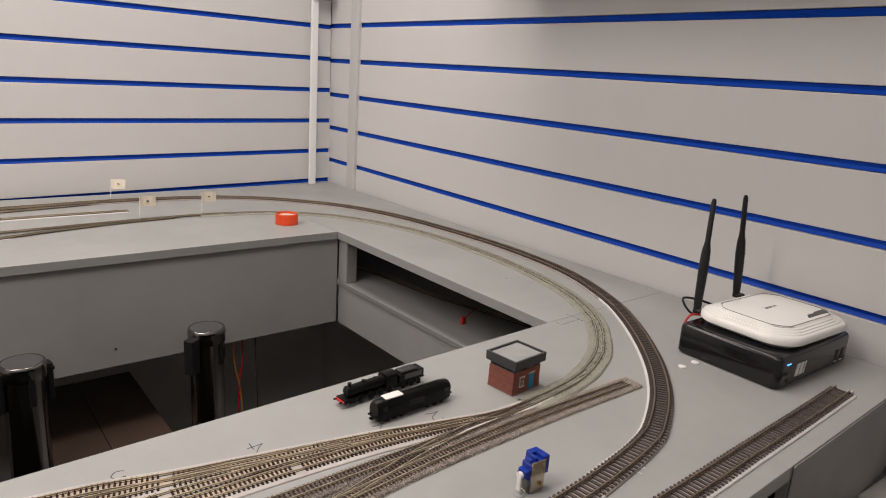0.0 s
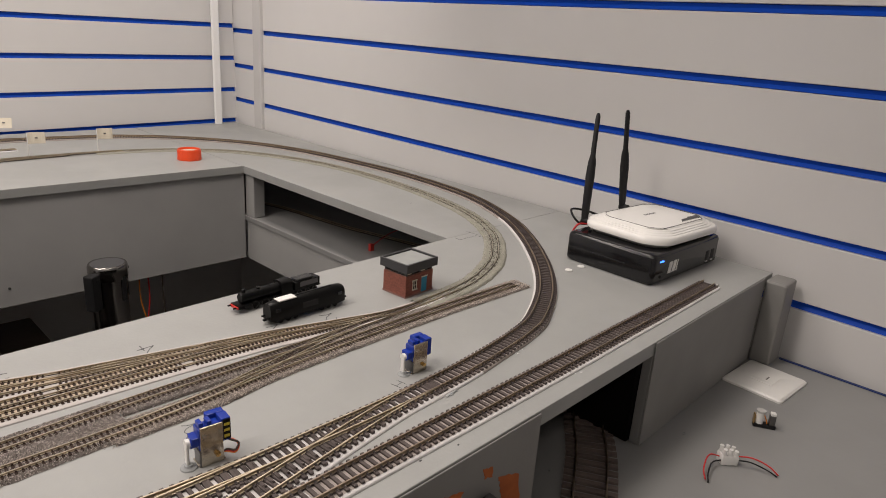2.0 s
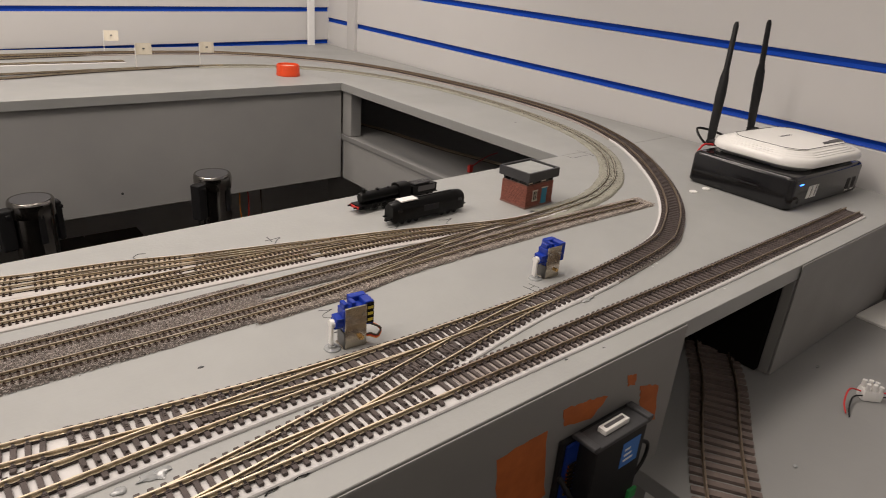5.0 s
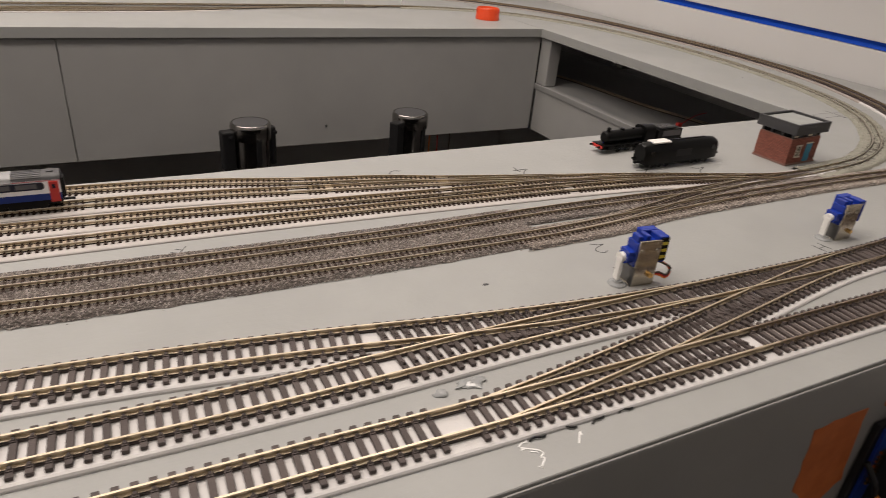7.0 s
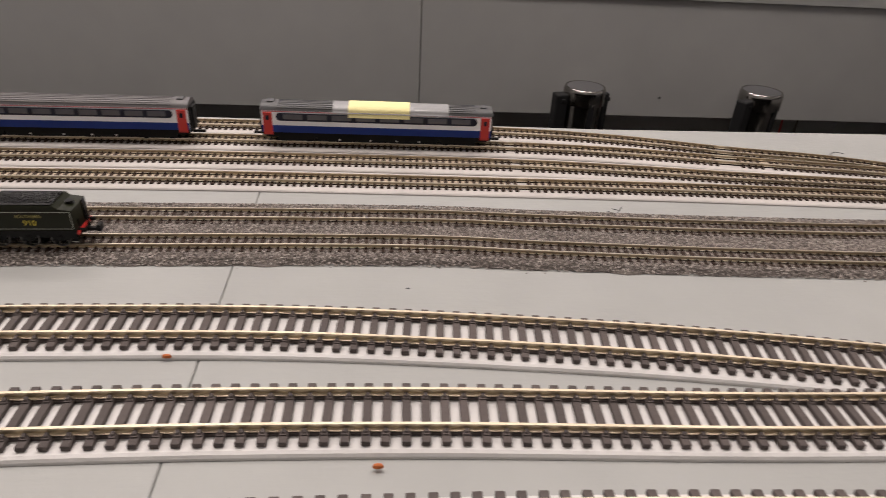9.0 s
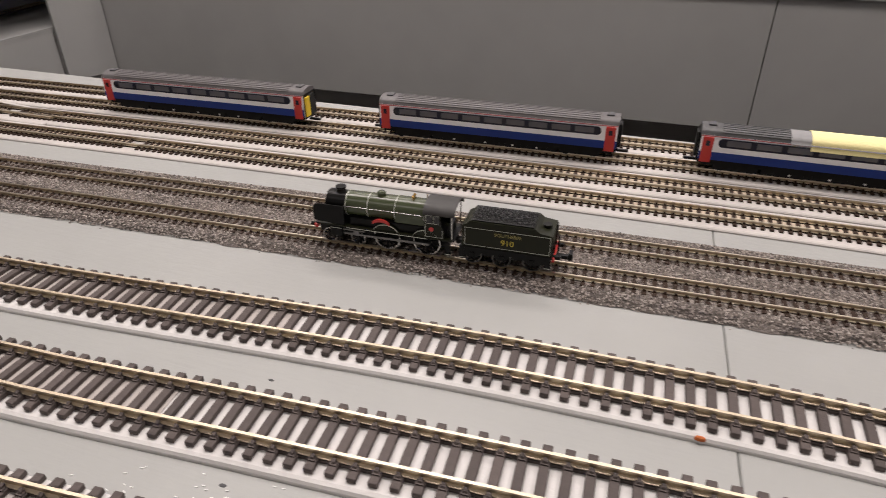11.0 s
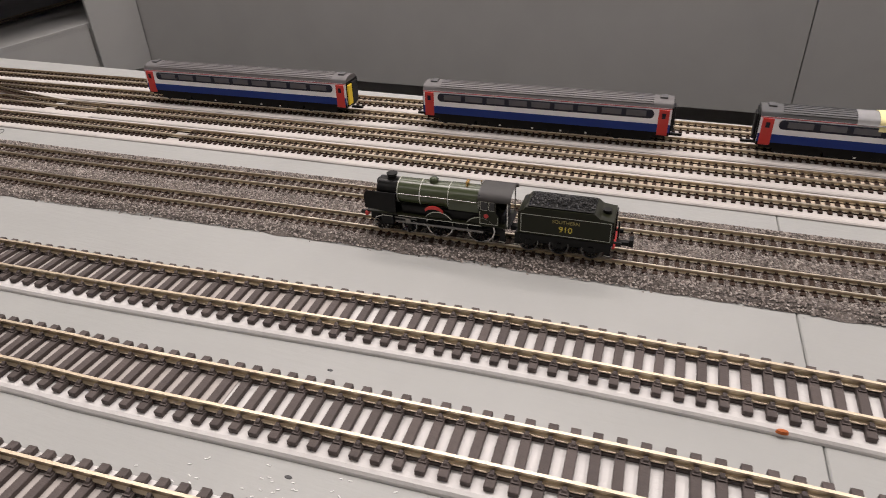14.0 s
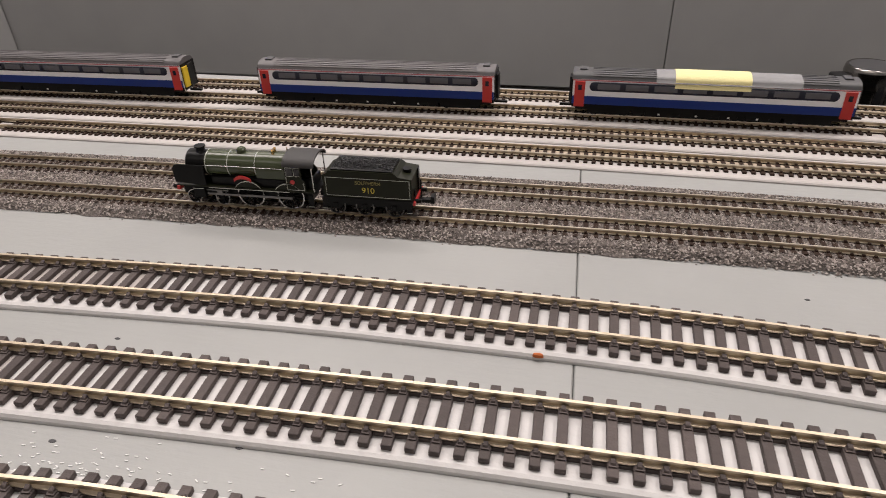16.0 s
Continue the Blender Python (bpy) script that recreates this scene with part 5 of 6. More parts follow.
st = thing("command_station", "glossy black control box with blue indicator light", "control box", pose(1.4745, -0.174, 0, 0, 0, -2.5))
w, d = 0.107, 0.077
part("case", loft(bmesh.new(), [(rounded(w - 0.004, d - 0.004, 0.008), 0.0), (rounded(w, d, 0.010), 0.004), (rounded(w, d, 0.010), 0.041), (rounded(w - 0.002, d - 0.002, 0.009), 0.045), (rounded(w - 0.005, d - 0.005, 0.008), 0.0465)]), GLOSS_BLACK, st, smooth=True)
part("indicator", box(-0.089, -0.078, -0.0776, -0.0768, 0.0340, 0.0358, bevel=0.0003), LED, st, "lit blue indicator bar")
for x0, x1 in ((-0.0605, -0.0515), (-0.0485, -0.0395), (-0.0365, -0.0335)):
    part("emblem_bar", prism([(x0 - 0.0015, 0.0125), (x1 - 0.0015, 0.0125), (x1 + 0.0015, 0.0300), (x0 + 0.0015, 0.0300)], -0.0776, -0.0768, "y"), WHITE_PLASTIC, st, "white slanted emblem shape")
for x in (0.066, 0.084):
    part("socket", box(x - 0.0055, x + 0.0055, -0.0774, -0.0766, 0.010, 0.026, bevel=0.0006), MATT_BLACK, st)
    part("socket_mark", box(x - 0.004, x + 0.004, -0.0776, -0.0770, 0.0072, 0.0086), WHITE_PLASTIC, st)
part("button", cyl((-0.083, -0.0774, 0.011), (-0.083, -0.0765, 0.011), 0.003, n=16), MATT_BLACK, st)
part("side_slot", box(-0.1073, -0.1066, -0.030, 0.030, 0.022, 0.024), MATT_BLACK, st)

rt = thing("wireless_router", "white wireless router with two black aerials", "router", pose(1.4900, -0.175, 0.0466, 0, 0, -4))
w, d = 0.098, 0.073
layers = [(pillow(w - 0.012, d - 0.012, 0.020), 0.0), (pillow(w - 0.001, d - 0.001, 0.034), 0.007), (pillow(w, d, 0.038), 0.012), (pillow(w - 0.002, d - 0.002, 0.038), 0.0165)]
for i in range(4):
    o = 0.0035 + i * 0.0042
    z = 0.0178 + i * 0.0019
    layers += [(pillow(w - o, d - o, 0.038), z), (pillow(w - o - 0.0032, d - o - 0.0032, 0.036), z + 0.0010), (pillow(w - o - 0.0036, d - o - 0.0036, 0.036), z + 0.0004)]
layers += [(pillow(w - 0.024, d - 0.021, 0.022), 0.0258), (pillow(w - 0.030, d - 0.026, 0.020), 0.0266), (pillow(w - 0.060, d - 0.045, 0.012), 0.0276)]
part("case", loft(bmesh.new(), layers), WHITE_PLASTIC, rt, smooth=True)
rim = pillow(w - 0.026, d - 0.0225, 0.021)
pts3 = [(x, y, 0.0264) for x, y in rim] + [(rim[0][0], rim[0][1], 0.0264)]
tube("lid_groove", pts3, 0.0004, ROOF, rt, step=0.004, n=6)
part("light_window", prism([(0.005, -0.047), (0.064, -0.047), (0.070, -0.036), (0.022, -0.036)], 0.0250, 0.0272), ROOF_DARK, rt, "dark grey indicator window")
for i in range(6):
    part("indicator_mark", box(0.022 + i * 0.007, 0.0245 + i * 0.007, -0.0425, -0.0405, 0.0271, 0.0274), ROOF, rt)
for i in range(6):
    part("emblem_bar", box(-0.018 + i * 0.0055, -0.0145 + i * 0.0055, 0.004, 0.0085, 0.0272, 0.0278), ROOF, rt, "pale grey emblem bar")


def aerial(p, q, parent):
    p, q = Vector(p), Vector(q)
    d = q - p
    bm = bmesh.new()
    at = [0, 0.06, 0.10, 0.42, 0.55, 0.62, 0.97, 1.0]
    rad = [0.0050, 0.0058, 0.0062, 0.0074, 0.0064, 0.0042, 0.0038, 0.0022]
    add_lathe(bm, [(r, a * d.length) for a, r in zip(at, rad)], 20)
    ob = part("aerial", bm, MATT_BLACK, parent, "black rubber aerial", smooth=True)
    ob.matrix_local = Matrix.Translation(p) @ d.to_track_quat("Z", "Y").to_matrix().to_4x4()
    return ob


inv = rt.matrix_world.inverted()
aerial(inv @ Vector((1.428, -0.086, 0.050)), inv @ Vector((1.450, -0.072, 0.225)), rt)
aerial(inv @ Vector((1.541, -0.090, 0.062)), inv @ Vector((1.511, -0.090, 0.230)), rt)
for a in ((1.428, -0.086, 0.052), (1.541, -0.090, 0.062)):
    c = inv @ Vector(a)
    part("aerial_joint", cyl((c.x, c.y - 0.012, c.z), (c.x, c.y + 0.004, c.z), 0.0052, n=16), MATT_BLACK, rt)
tagged(tube("router_cable", [(1.47, -0.090, 0.056), (1.44, -0.074, 0.066), (1.41, -0.070, 0.070), (1.405, -0.085, 0.056), (1.425, -0.090, 0.048), (1.47, -0.088, 0.052)], 0.0018, MATT_BLACK), "black cable looped behind the router", "cable")
tagged(tube("red_cable", [(1.405, -0.096, 0.006), (1.392, -0.088, 0.030), (1.402, -0.090, 0.050), (1.425, -0.095, 0.049)], 0.0016, RED_WIRE), "thin red wire at the control box", "cable")
for x, y in ((1.325, -0.132), (1.356, -0.134)):
    bm = bmesh.new()
    add_lathe(bm, [(0.0052, 0.0), (0.0056, 0.0008), (0.0050, 0.0018)], 20, Matrix.Translation((x, y, 0)))
    tagged(part("white_disc", bm, WHITE_PLASTIC, smooth=True), "small white plastic disc lying on the board", "disc", group="white discs")
bm = box(1.452, 1.460, -0.308, -0.301, 0.0003, 0.0035, bevel=0.0012)
tagged(part("glue_blob", bm, CLEAR), "small white blob at the track end", "blob")

# red bottle cap
cap = thing("bottle_cap", "orange-red ribbed plastic bottle cap upside down", "bottle cap", pose(1.222, 0.905, 0))
bm = bmesh.new()
add_lathe(bm, [(0.0275, 0.0), (0.0285, 0.003), (0.0275, 0.006), (0.0268, 0.024), (0.0255, 0.0265), (0.0240, 0.0262), (0.0235, 0.021), (0.010, 0.0205)], 40)
part("shell", bm, RED_CAP, cap, smooth=True)
rib = box(0.0266, 0.0274, -0.0006, 0.0006, 0.0065, 0.0235)
rib_me = part("rib", rib, RED_CAP, cap)
for i in range(1, 36):
    o = new("rib", rib_me.data)
    o.parent = cap
    o.matrix_local = Matrix.Rotation(radians(10 * i), 4, "Z")
part("seal", cyl((0, 0, 0.0200), (0, 0, 0.0212), 0.0232, n=36), CREAM, cap, "pale inner seal")


# ---- brick signal hut ----
def hut(m):
    h = thing("signal_hut", "brick model signal hut with flat grey roof", "model building", m)
    W, D, H = 0.052, 0.040, 0.0300
    part("core", box(0.0004, W - 0.0004, 0.0004, D - 0.0004, 0, H), MORTAR, h, "mortar-coloured wall")
    bl, bh, g = 0.0040, 0.00155, 0.00028
    bm = box(0, bl - g, -0.0004, 0.0006, 0, bh - g)
    me = part("brick", bm, BRICK, h)
    hb = part("brick", box(0, bl / 2 - g, -0.0004, 0.0006, 0, bh - g), BRICK, h)
    first = True
    opening = lambda x, z: (0.0125 < x < 0.0205 and 0.0090 < z < 0.0215) or (0.0295 < x < 0.0405 and z < 0.0235)
    for face, length in (("front", W), ("side", D)):
        rows = int(H / bh)
        for r in range(rows):
            x = -bl / 2 if r % 2 else 0.0
            while x < length - 1e-5:
                a, b = max(x, 0.0), min(x + bl, length)
                z = r * bh
                if b - a > 0.0012 and not (face == "front" and (opening((a + b) / 2, z + bh / 2))):
                    mesh = me.data if b - a > bl * 0.75 else hb.data
                    if first:
                        o, first = me, False
                    else:
                        o = new("brick", mesh)
                        o.parent = h
                    t = Matrix.Translation((a, 0, z))
                    o.matrix_local = t if face == "front" else Matrix.Translation((0, D - 0.0, 0)) @ Matrix.Rotation(-math.pi / 2, 4, "Z") @ t
                x += bl
    hb.matrix_local = Matrix.Translation((W - bl / 2, 0, 0.0))
    win = part("window", box(0.0130, 0.0200, -0.0005, 0.0010, 0.0095, 0.0205), GLOSS_BLACK, h)
    for q in ((0.0125, 0.0135, 0.0095, 0.0205), (0.0195, 0.0205, 0.0095, 0.0205), (0.0125, 0.0205, 0.0147, 0.0153), (0.0162, 0.0168, 0.0095, 0.0205)):
        part("window_bar", box(q[0], q[1], -0.0009, 0.0002, q[2], q[3]), CREAM, win)
    part("window_sill", box(0.0115, 0.0215, -0.0016, 0.0002, 0.0080, 0.0096, bevel=0.0002), CREAM, win, "cream stone sill")
    part("window_lintel", box(0.0115, 0.0215, -0.0012, 0.0002, 0.0205, 0.0222, bevel=0.0002), CREAM, win, "cream stone lintel")
    door = part("door", box(0.0300, 0.0400, -0.0007, 0.0010, 0.0004, 0.0225, bevel=0.0002), TEAL, h, "teal blue door")
    part("door_lintel", box(0.0290, 0.0410, -0.0012, 0.0002, 0.0225, 0.0240, bevel=0.0002), CREAM, door)
    part("door_handle", box(0.0382, 0.0390, -0.0013, -0.0006, 0.0105, 0.0118), BRIGHT, door)
    part("plinth", box(-0.0008, W + 0.0008, -0.0010, D + 0.0008, 0, 0.0022, bevel=0.0002), MORTAR, h)
    top = part("window_band", box(0.0016, W - 0.0016, 0.0016, D - 0.0016, H, 0.0352), GLOSS_BLACK, h, "dark glazed band")
    for x in (0.0008, 0.013, 0.026, 0.039, W - 0.0032):
        part("mullion", box(x, x + 0.0022, 0.0006, 0.0028, H - 0.0002, 0.0352), BOX_GREY, h)
    for x, wd in ((0.0036, 0.0075), (0.0285, 0.0085)):
        part("blind", box(x, x + wd, 0.0010, 0.0016, H + 0.0008, 0.0345), CREAM, h, "cream blind")
    for y in (0.013, 0.026, D - 0.0030):
        part("mullion", box(0.0006, 0.0028, y, y + 0.0022, H - 0.0002, 0.0352), BOX_GREY, h)
    roof = part("roof", box(-0.0035, W + 0.0040, -0.0045, D + 0.0045, 0.0350, 0.0440, bevel=0.0005), BOX_GREY, h, "charcoal flat roof slab")
    part("roof_deck", box(0.000, W + 0.0005, -0.0010, D + 0.0010, 0.0438, 0.0446), ROOF_FELT, roof, "pale grey roof covering")
    for q in ((-0.0035, W + 0.004, -0.0045, -0.0018), (-0.0035, W + 0.004, D + 0.0018, D + 0.0045), (-0.0035, -0.0008, -0.0018, D + 0.0018), (W + 0.0013, W + 0.004, -0.0018, D + 0.0018)):
        part("parapet", box(*q, 0.0438, 0.0468, bevel=0.0003), BOX_GREY, roof)
    return h


hut(pose(1.049, -0.0655, 0, 0, 0, 4.0))


# ---- point motors ----
def point_motor(m, label, lead=True):
    """A small blue servo on a bent metal bracket, with a white lever and its lead."""
    s = thing("servo_motor", label, "servo motor", m, group="point motors")
    part("bracket_flange", box(-0.0098, -0.0086, -0.0006, 0.0115, 0.0, 0.0150, bevel=0.0002), STEEL, s)
    part("bracket", box(-0.0088, 0.0085, -0.0008, 0.0008, 0.0, 0.0370, bevel=0.0003), BRACKET, s, "bare metal bracket")
    part("bracket_foot", box(-0.0105, 0.0105, 0.0008, 0.0130, 0.0, 0.0014, bevel=0.0003), BRACKET, s)
    part("body", box(-0.0094, 0.0080, 0.0010, 0.0128, 0.0150, 0.0345, bevel=0.0008), SERVO_BLUE, s, "blue plastic servo case")
    part("rear_case", box(0.0010, 0.0150, 0.0128, 0.0195, 0.0180, 0.0385, bevel=0.0010), SERVO_BLUE, s, "blue plastic motor end")
    part("side_case", box(0.0080, 0.0155, 0.0012, 0.0128, 0.0170, 0.0385, bevel=0.0008), SERVO_BLUE, s)
    part("flange", box(-0.0145, -0.0085, 0.0015, 0.0120, 0.0250, 0.0278, bevel=0.0004), SERVO_BLUE, s)
    part("mount_ear", box(-0.0085, -0.0050, 0.0030, 0.0110, 0.0343, 0.0392, bevel=0.0006), SERVO_BLUE, s)
    part("mount_ear", box(-0.0020, 0.0015, 0.0030, 0.0110, 0.0343, 0.0392, bevel=0.0006), SERVO_BLUE, s)
    if lead:
        part("case_label", box(0.0092, 0.0150, 0.0004, 0.0011, 0.0190, 0.0375), SATIN_BLACK, s, "dark label")
    for i in range(3 if lead else 0):
        part("label_bar", box(0.0098, 0.0142, 0.0002, 0.0005, 0.0210 + i * 0.0055, 0.0235 + i * 0.0055), LETTER, s, "yellow print bar")
    part("gear_boss", cyl((-0.0085, 0.0068, 0.0220), (-0.0150, 0.0068, 0.0220), 0.0052, n=20), SERVO_BLUE, s, smooth=True)
    part("horn", cyl((-0.0150, 0.0068, 0.0220), (-0.0180, 0.0068, 0.0220), 0.0036, n=18), WHITE_PLASTIC, s, "white servo horn", smooth=True)
    part("lever", box(-0.0182, -0.0158, 0.0040, 0.0092, 0.0030, 0.0225, bevel=0.0009), WHITE_PLASTIC, s, "white lever arm")
    bm = bmesh.new()
    add_lathe(bm, [(0.0066, 0.0), (0.0062, 0.0010), (0.0036, 0.0018), (0.0030, 0.0034)], 20, Matrix.Translation((-0.0165, 0.0050, 0)))
    part("pad", bm, GLUE, s, "cloudy plastic pad", smooth=True)
    for x in (-0.0060, 0.0060):
        part("screw", cyl((x, -0.0008, 0.0290), (x, -0.0017, 0.0290), 0.0016, n=12), BRIGHT, s)
    part("brass_nut", cyl((0.0035, -0.0008, 0.0090), (0.0035, -0.0032, 0.0090), 0.0021, n=6), BRASS, s)
    for i, (mat, dz) in enumerate(() if not lead else ((ORANGE_WIRE, 0.0), (RED_WIRE, 0.0010), (BROWN, 0.0020))):
        tube("lead_wire", [(0.0120, 0.0050, 0.0170), (0.0175, 0.0020 - dz, 0.0150), (0.0205, -0.0010, 0.0105 + dz), (0.0165, -0.0030, 0.0062 + dz), (0.0115, -0.0010, 0.0080 + dz), (0.0090, 0.0030, 0.0060)], 0.0009, mat, s)
    return s


point_motor(pose(0.707, -0.2205, 0.0, 0, 0, -6) @ Matrix.Diagonal((1, 1, 0.92, 1)), "blue servo on a metal bracket with orange lead")
point_motor(pose(0.931, -0.2160, 0.0, 0, 0, -3) @ Matrix.Diagonal((1, 1, 0.86, 1)), "blue servo on a metal bracket beside the curve", lead=False)


# ---- decoder unit on the front fascia ----
dc = thing("decoder_box", "black decoder box hung on the grey fascia", "decoder", pose(0.850, -0.3445, -0.088, 0, 0, 0) @ Matrix.Diagonal((0.88, 0.70, 0.87, 1)))
part("back_plate", box(-0.048, 0.054, -0.0070, 0.0, -0.060, 0.042, bevel=0.0012), MATT_BLACK, dc)
part("case", box(-0.030, 0.044, -0.0340, -0.0070, -0.050, 0.040, bevel=0.0018), MATT_BLACK, dc)
part("lid", box(-0.033, 0.047, -0.0360, -0.0060, 0.040, 0.0445, bevel=0.0012), BOX_GREY, dc, "dark grey lid")
part("lid_clip", box(-0.036, -0.028, -0.0365, -0.0050, 0.0430, 0.0475, bevel=0.0010), BOX_GREY, dc)
part("lid_clip", box(0.040, 0.048, -0.0365, -0.0050, 0.0430, 0.0475, bevel=0.0010), BOX_GREY, dc)
pl = part("socket", box(-0.012, 0.022, -0.0260, -0.0150, 0.0445, 0.0500, bevel=0.0008), WHITE_PLASTIC, dc, "white connector socket")
part("socket_slot", box(-0.008, 0.018, -0.0225, -0.0185, 0.0495, 0.0506), ROOF, pl)
part("label", box(0.010, 0.036, -0.0345, -0.0339, 0.002, 0.030), LABEL_BLUE, dc, "bright blue label")
for i in range(3):
    part("label_bar", box(0.014, 0.028 - i * 0.003, -0.0348, -0.0343, 0.008 + i * 0.006, 0.0105 + i * 0.006), WHITE_PLASTIC, dc, "pale print bar")
part("circuit_board", box(-0.045, -0.030, -0.0110, -0.0080, -0.050, 0.040), NAVY, dc, "dark blue circuit edge")
for i in range(8):
    part("pin", box(-0.044, -0.034, -0.0150, -0.0130, -0.012 + i * 0.0045, -0.0098 + i * 0.0045), BRASS, dc)
part("terminal", box(0.034, 0.046, -0.0380, -0.0340, -0.047, -0.036, bevel=0.0006), GREEN_PCB, dc, "green terminal block")
tube("case_lead", [(0.056, -0.020, 0.005), (0.072, -0.022, -0.006), (0.074, -0.020, -0.028), (0.058, -0.022, -0.038)], 0.0022, MATT_BLACK, dc)
for i in range(3):
    tube("orange_lead", [(-0.034, -0.020, -0.020), (-0.028, -0.036 - i * 0.002, -0.034 - i * 0.003), (-0.040, -0.046, -0.052 - i * 0.003), (-0.064, -0.040, -0.056 - i * 0.002), (-0.080, -0.020, -0.046), (-0.082, -0.003, -0.040)], 0.0015, ORANGE_WIRE, dc)
tube("case_lead", [(-0.052, -0.012, 0.012), (-0.046, -0.022, -0.004), (-0.036, -0.022, -0.020)], 0.0026, MATT_BLACK, dc)

# bare orange patches where the fascia paint is torn
for poly in ([(0.742, -0.036), (0.792, -0.034), (0.802, -0.100), (0.780, -0.118), (0.748, -0.090)], [(0.806, -0.022), (0.835, -0.026), (0.862, -0.032), (0.846, -0.046), (0.812, -0.040)], [(0.909, -0.041), (0.938, -0.052), (0.946, -0.092), (0.926, -0.086), (0.914, -0.062)], [(0.886, -0.022), (0.899, -0.026), (0.898, -0.036), (0.889, -0.033)]):
    rnd = random.Random(int(poly[0][0] * 1000))
    pts = []
    for a, b in zip(poly, poly[1:] + poly[:1]):
        for i in range(6):
            t = i / 6
            pts.append((a[0] + (b[0] - a[0]) * t + rnd.uniform(-1, 1) * 0.0012, a[1] + (b[1] - a[1]) * t + rnd.uniform(-1, 1) * 0.0012))
    tagged(part("paint_patch", prism(pts, -0.3444, -0.3438, "y"), ORANGE_PAINT), "torn patch of bare orange undercoat on the fascia", "paint patch", group="torn patches")

# ---- loose items on the lower board ----
LZ = -0.142
plate = thing("blank_plate", "white blank switch plate lying on the lower board", "switch plate", pose(1.505, -0.388, LZ, 0, 0, -4))
part("plate", loft(bmesh.new(), [(rounded(0.050, 0.044, 0.004), 0.0), (rounded(0.050, 0.044, 0.004), 0.0030), (rounded(0.0475, 0.0415, 0.004), 0.0055)]), WHITE_PLASTIC, plate, smooth=True)
part("plate_panel", box(-0.014, 0.018, -0.016, 0.016, 0.0053, 0.0066, bevel=0.0004), WHITE_PLASTIC, plate)
part("plate_mark", box(-0.004, 0.008, -0.004, -0.002, 0.0065, 0.0069), ROOF, plate)
rl = thing("relay", "small clear relay and white coil on a black base", "relay", pose(1.372, -0.432, LZ, 0, 0, -62) @ Matrix.Diagonal((0.82, 0.82, 1.0, 1)))
part("base", box(-0.017, 0.017, -0.006, 0.006, 0.0, 0.005, bevel=0.0008), MATT_BLACK, rl)
part("coil", cyl((-0.008, 0, 0.005), (-0.008, 0, 0.021), 0.0062, n=18), WHITE_PLASTIC, rl, "white wound coil", smooth=True)
part("coil_flange", cyl((-0.008, 0, 0.021), (-0.008, 0, 0.0235), 0.0072, n=18), CLEAR, rl, smooth=True)
part("coil_plate", box(-0.0175, -0.0155, -0.005, 0.005, 0.004, 0.017, bevel=0.0004), BRASS, rl, "brass side plate")
part("clear_top", box(0.006, 0.015, -0.005, 0.005, 0.005, 0.019, bevel=0.0010), STEEL, rl, "dull metal body")
part("white_lug", box(0.0065, 0.0145, -0.0045, 0.0045, 0.019, 0.0225, bevel=0.0006), WHITE_PLASTIC, rl)
for y in (-0.004, 0.0, 0.004):
    tube("relay_wire", [(-0.003, y, 0.018), (0.001, y * 0.6, 0.012), (0.004, y, 0.005)], 0.0008, ORANGE_WIRE, rl)
cn = thing("wire_connector", "white plastic connector with red and black wires", "connector", pose(1.252, -0.430, LZ, 0, 0, -45))
part("housing", loft(bmesh.new(), [(rounded(0.0105, 0.0075, 0.002), 0.001), (rounded(0.0110, 0.0080, 0.002), 0.010), (rounded(0.0100, 0.0070, 0.002), 0.013)]), CLEAR_PALE, cn, smooth=True)
for i in range(3):
    for y in (-0.0042, 0.0042):
        part("housing_lug", cyl((-0.0070 + i * 0.0070, y, 0.011), (-0.0072 + i * 0.0072, y * 1.1, 0.021 - 0.002 * (i == 2)), 0.0029, 0.0024, n=14), CLEAR_PALE, cn, smooth=True)
turn = Matrix.Rotation(radians(45), 4, "Z")
for name, mat, pts in (("red_lead", RED_WIRE, [(-0.006, 0.006, 0.008), (-0.024, 0.014, 0.014), (-0.046, 0.010, 0.008), (-0.057, 0.002, 0.001)]), ("black_lead", MATT_BLACK, [(-0.008, 0.002, 0.006), (-0.026, 0.008, 0.008), (-0.046, 0.004, 0.005), (-0.059, -0.002, 0.001)]), ("red_lead", RED_WIRE, [(0.006, -0.006, 0.009), (0.012, -0.024, 0.013), (0.017, -0.042, 0.009), (0.018, -0.055, 0.0015)]), ("black_lead", MATT_BLACK, [(0.003, -0.008, 0.006), (0.008, -0.024, 0.009), (0.014, -0.042, 0.005), (0.016, -0.053, 0.0012)])):
    tube(name, [tuple(turn @ Vector(q)) for q in pts], 0.0009, mat, cn)
for x, y, r in ((1.269, -0.368, 0.0030), (1.064, -0.432, 0.0030), (1.073, -0.296, 0.0024)):
    bm = bmesh.new()
    bmesh.ops.create_icosphere(bm, subdivisions=1, radius=r, matrix=Matrix.Translation((x, y, LZ + r * 0.3)) @ Matrix.Diagonal((1.2, 0.8, 0.4, 1)))
    tagged(part("paint_chip", bm, GLUE), "small chip of debris on the lower board", "debris", group="paint chips")

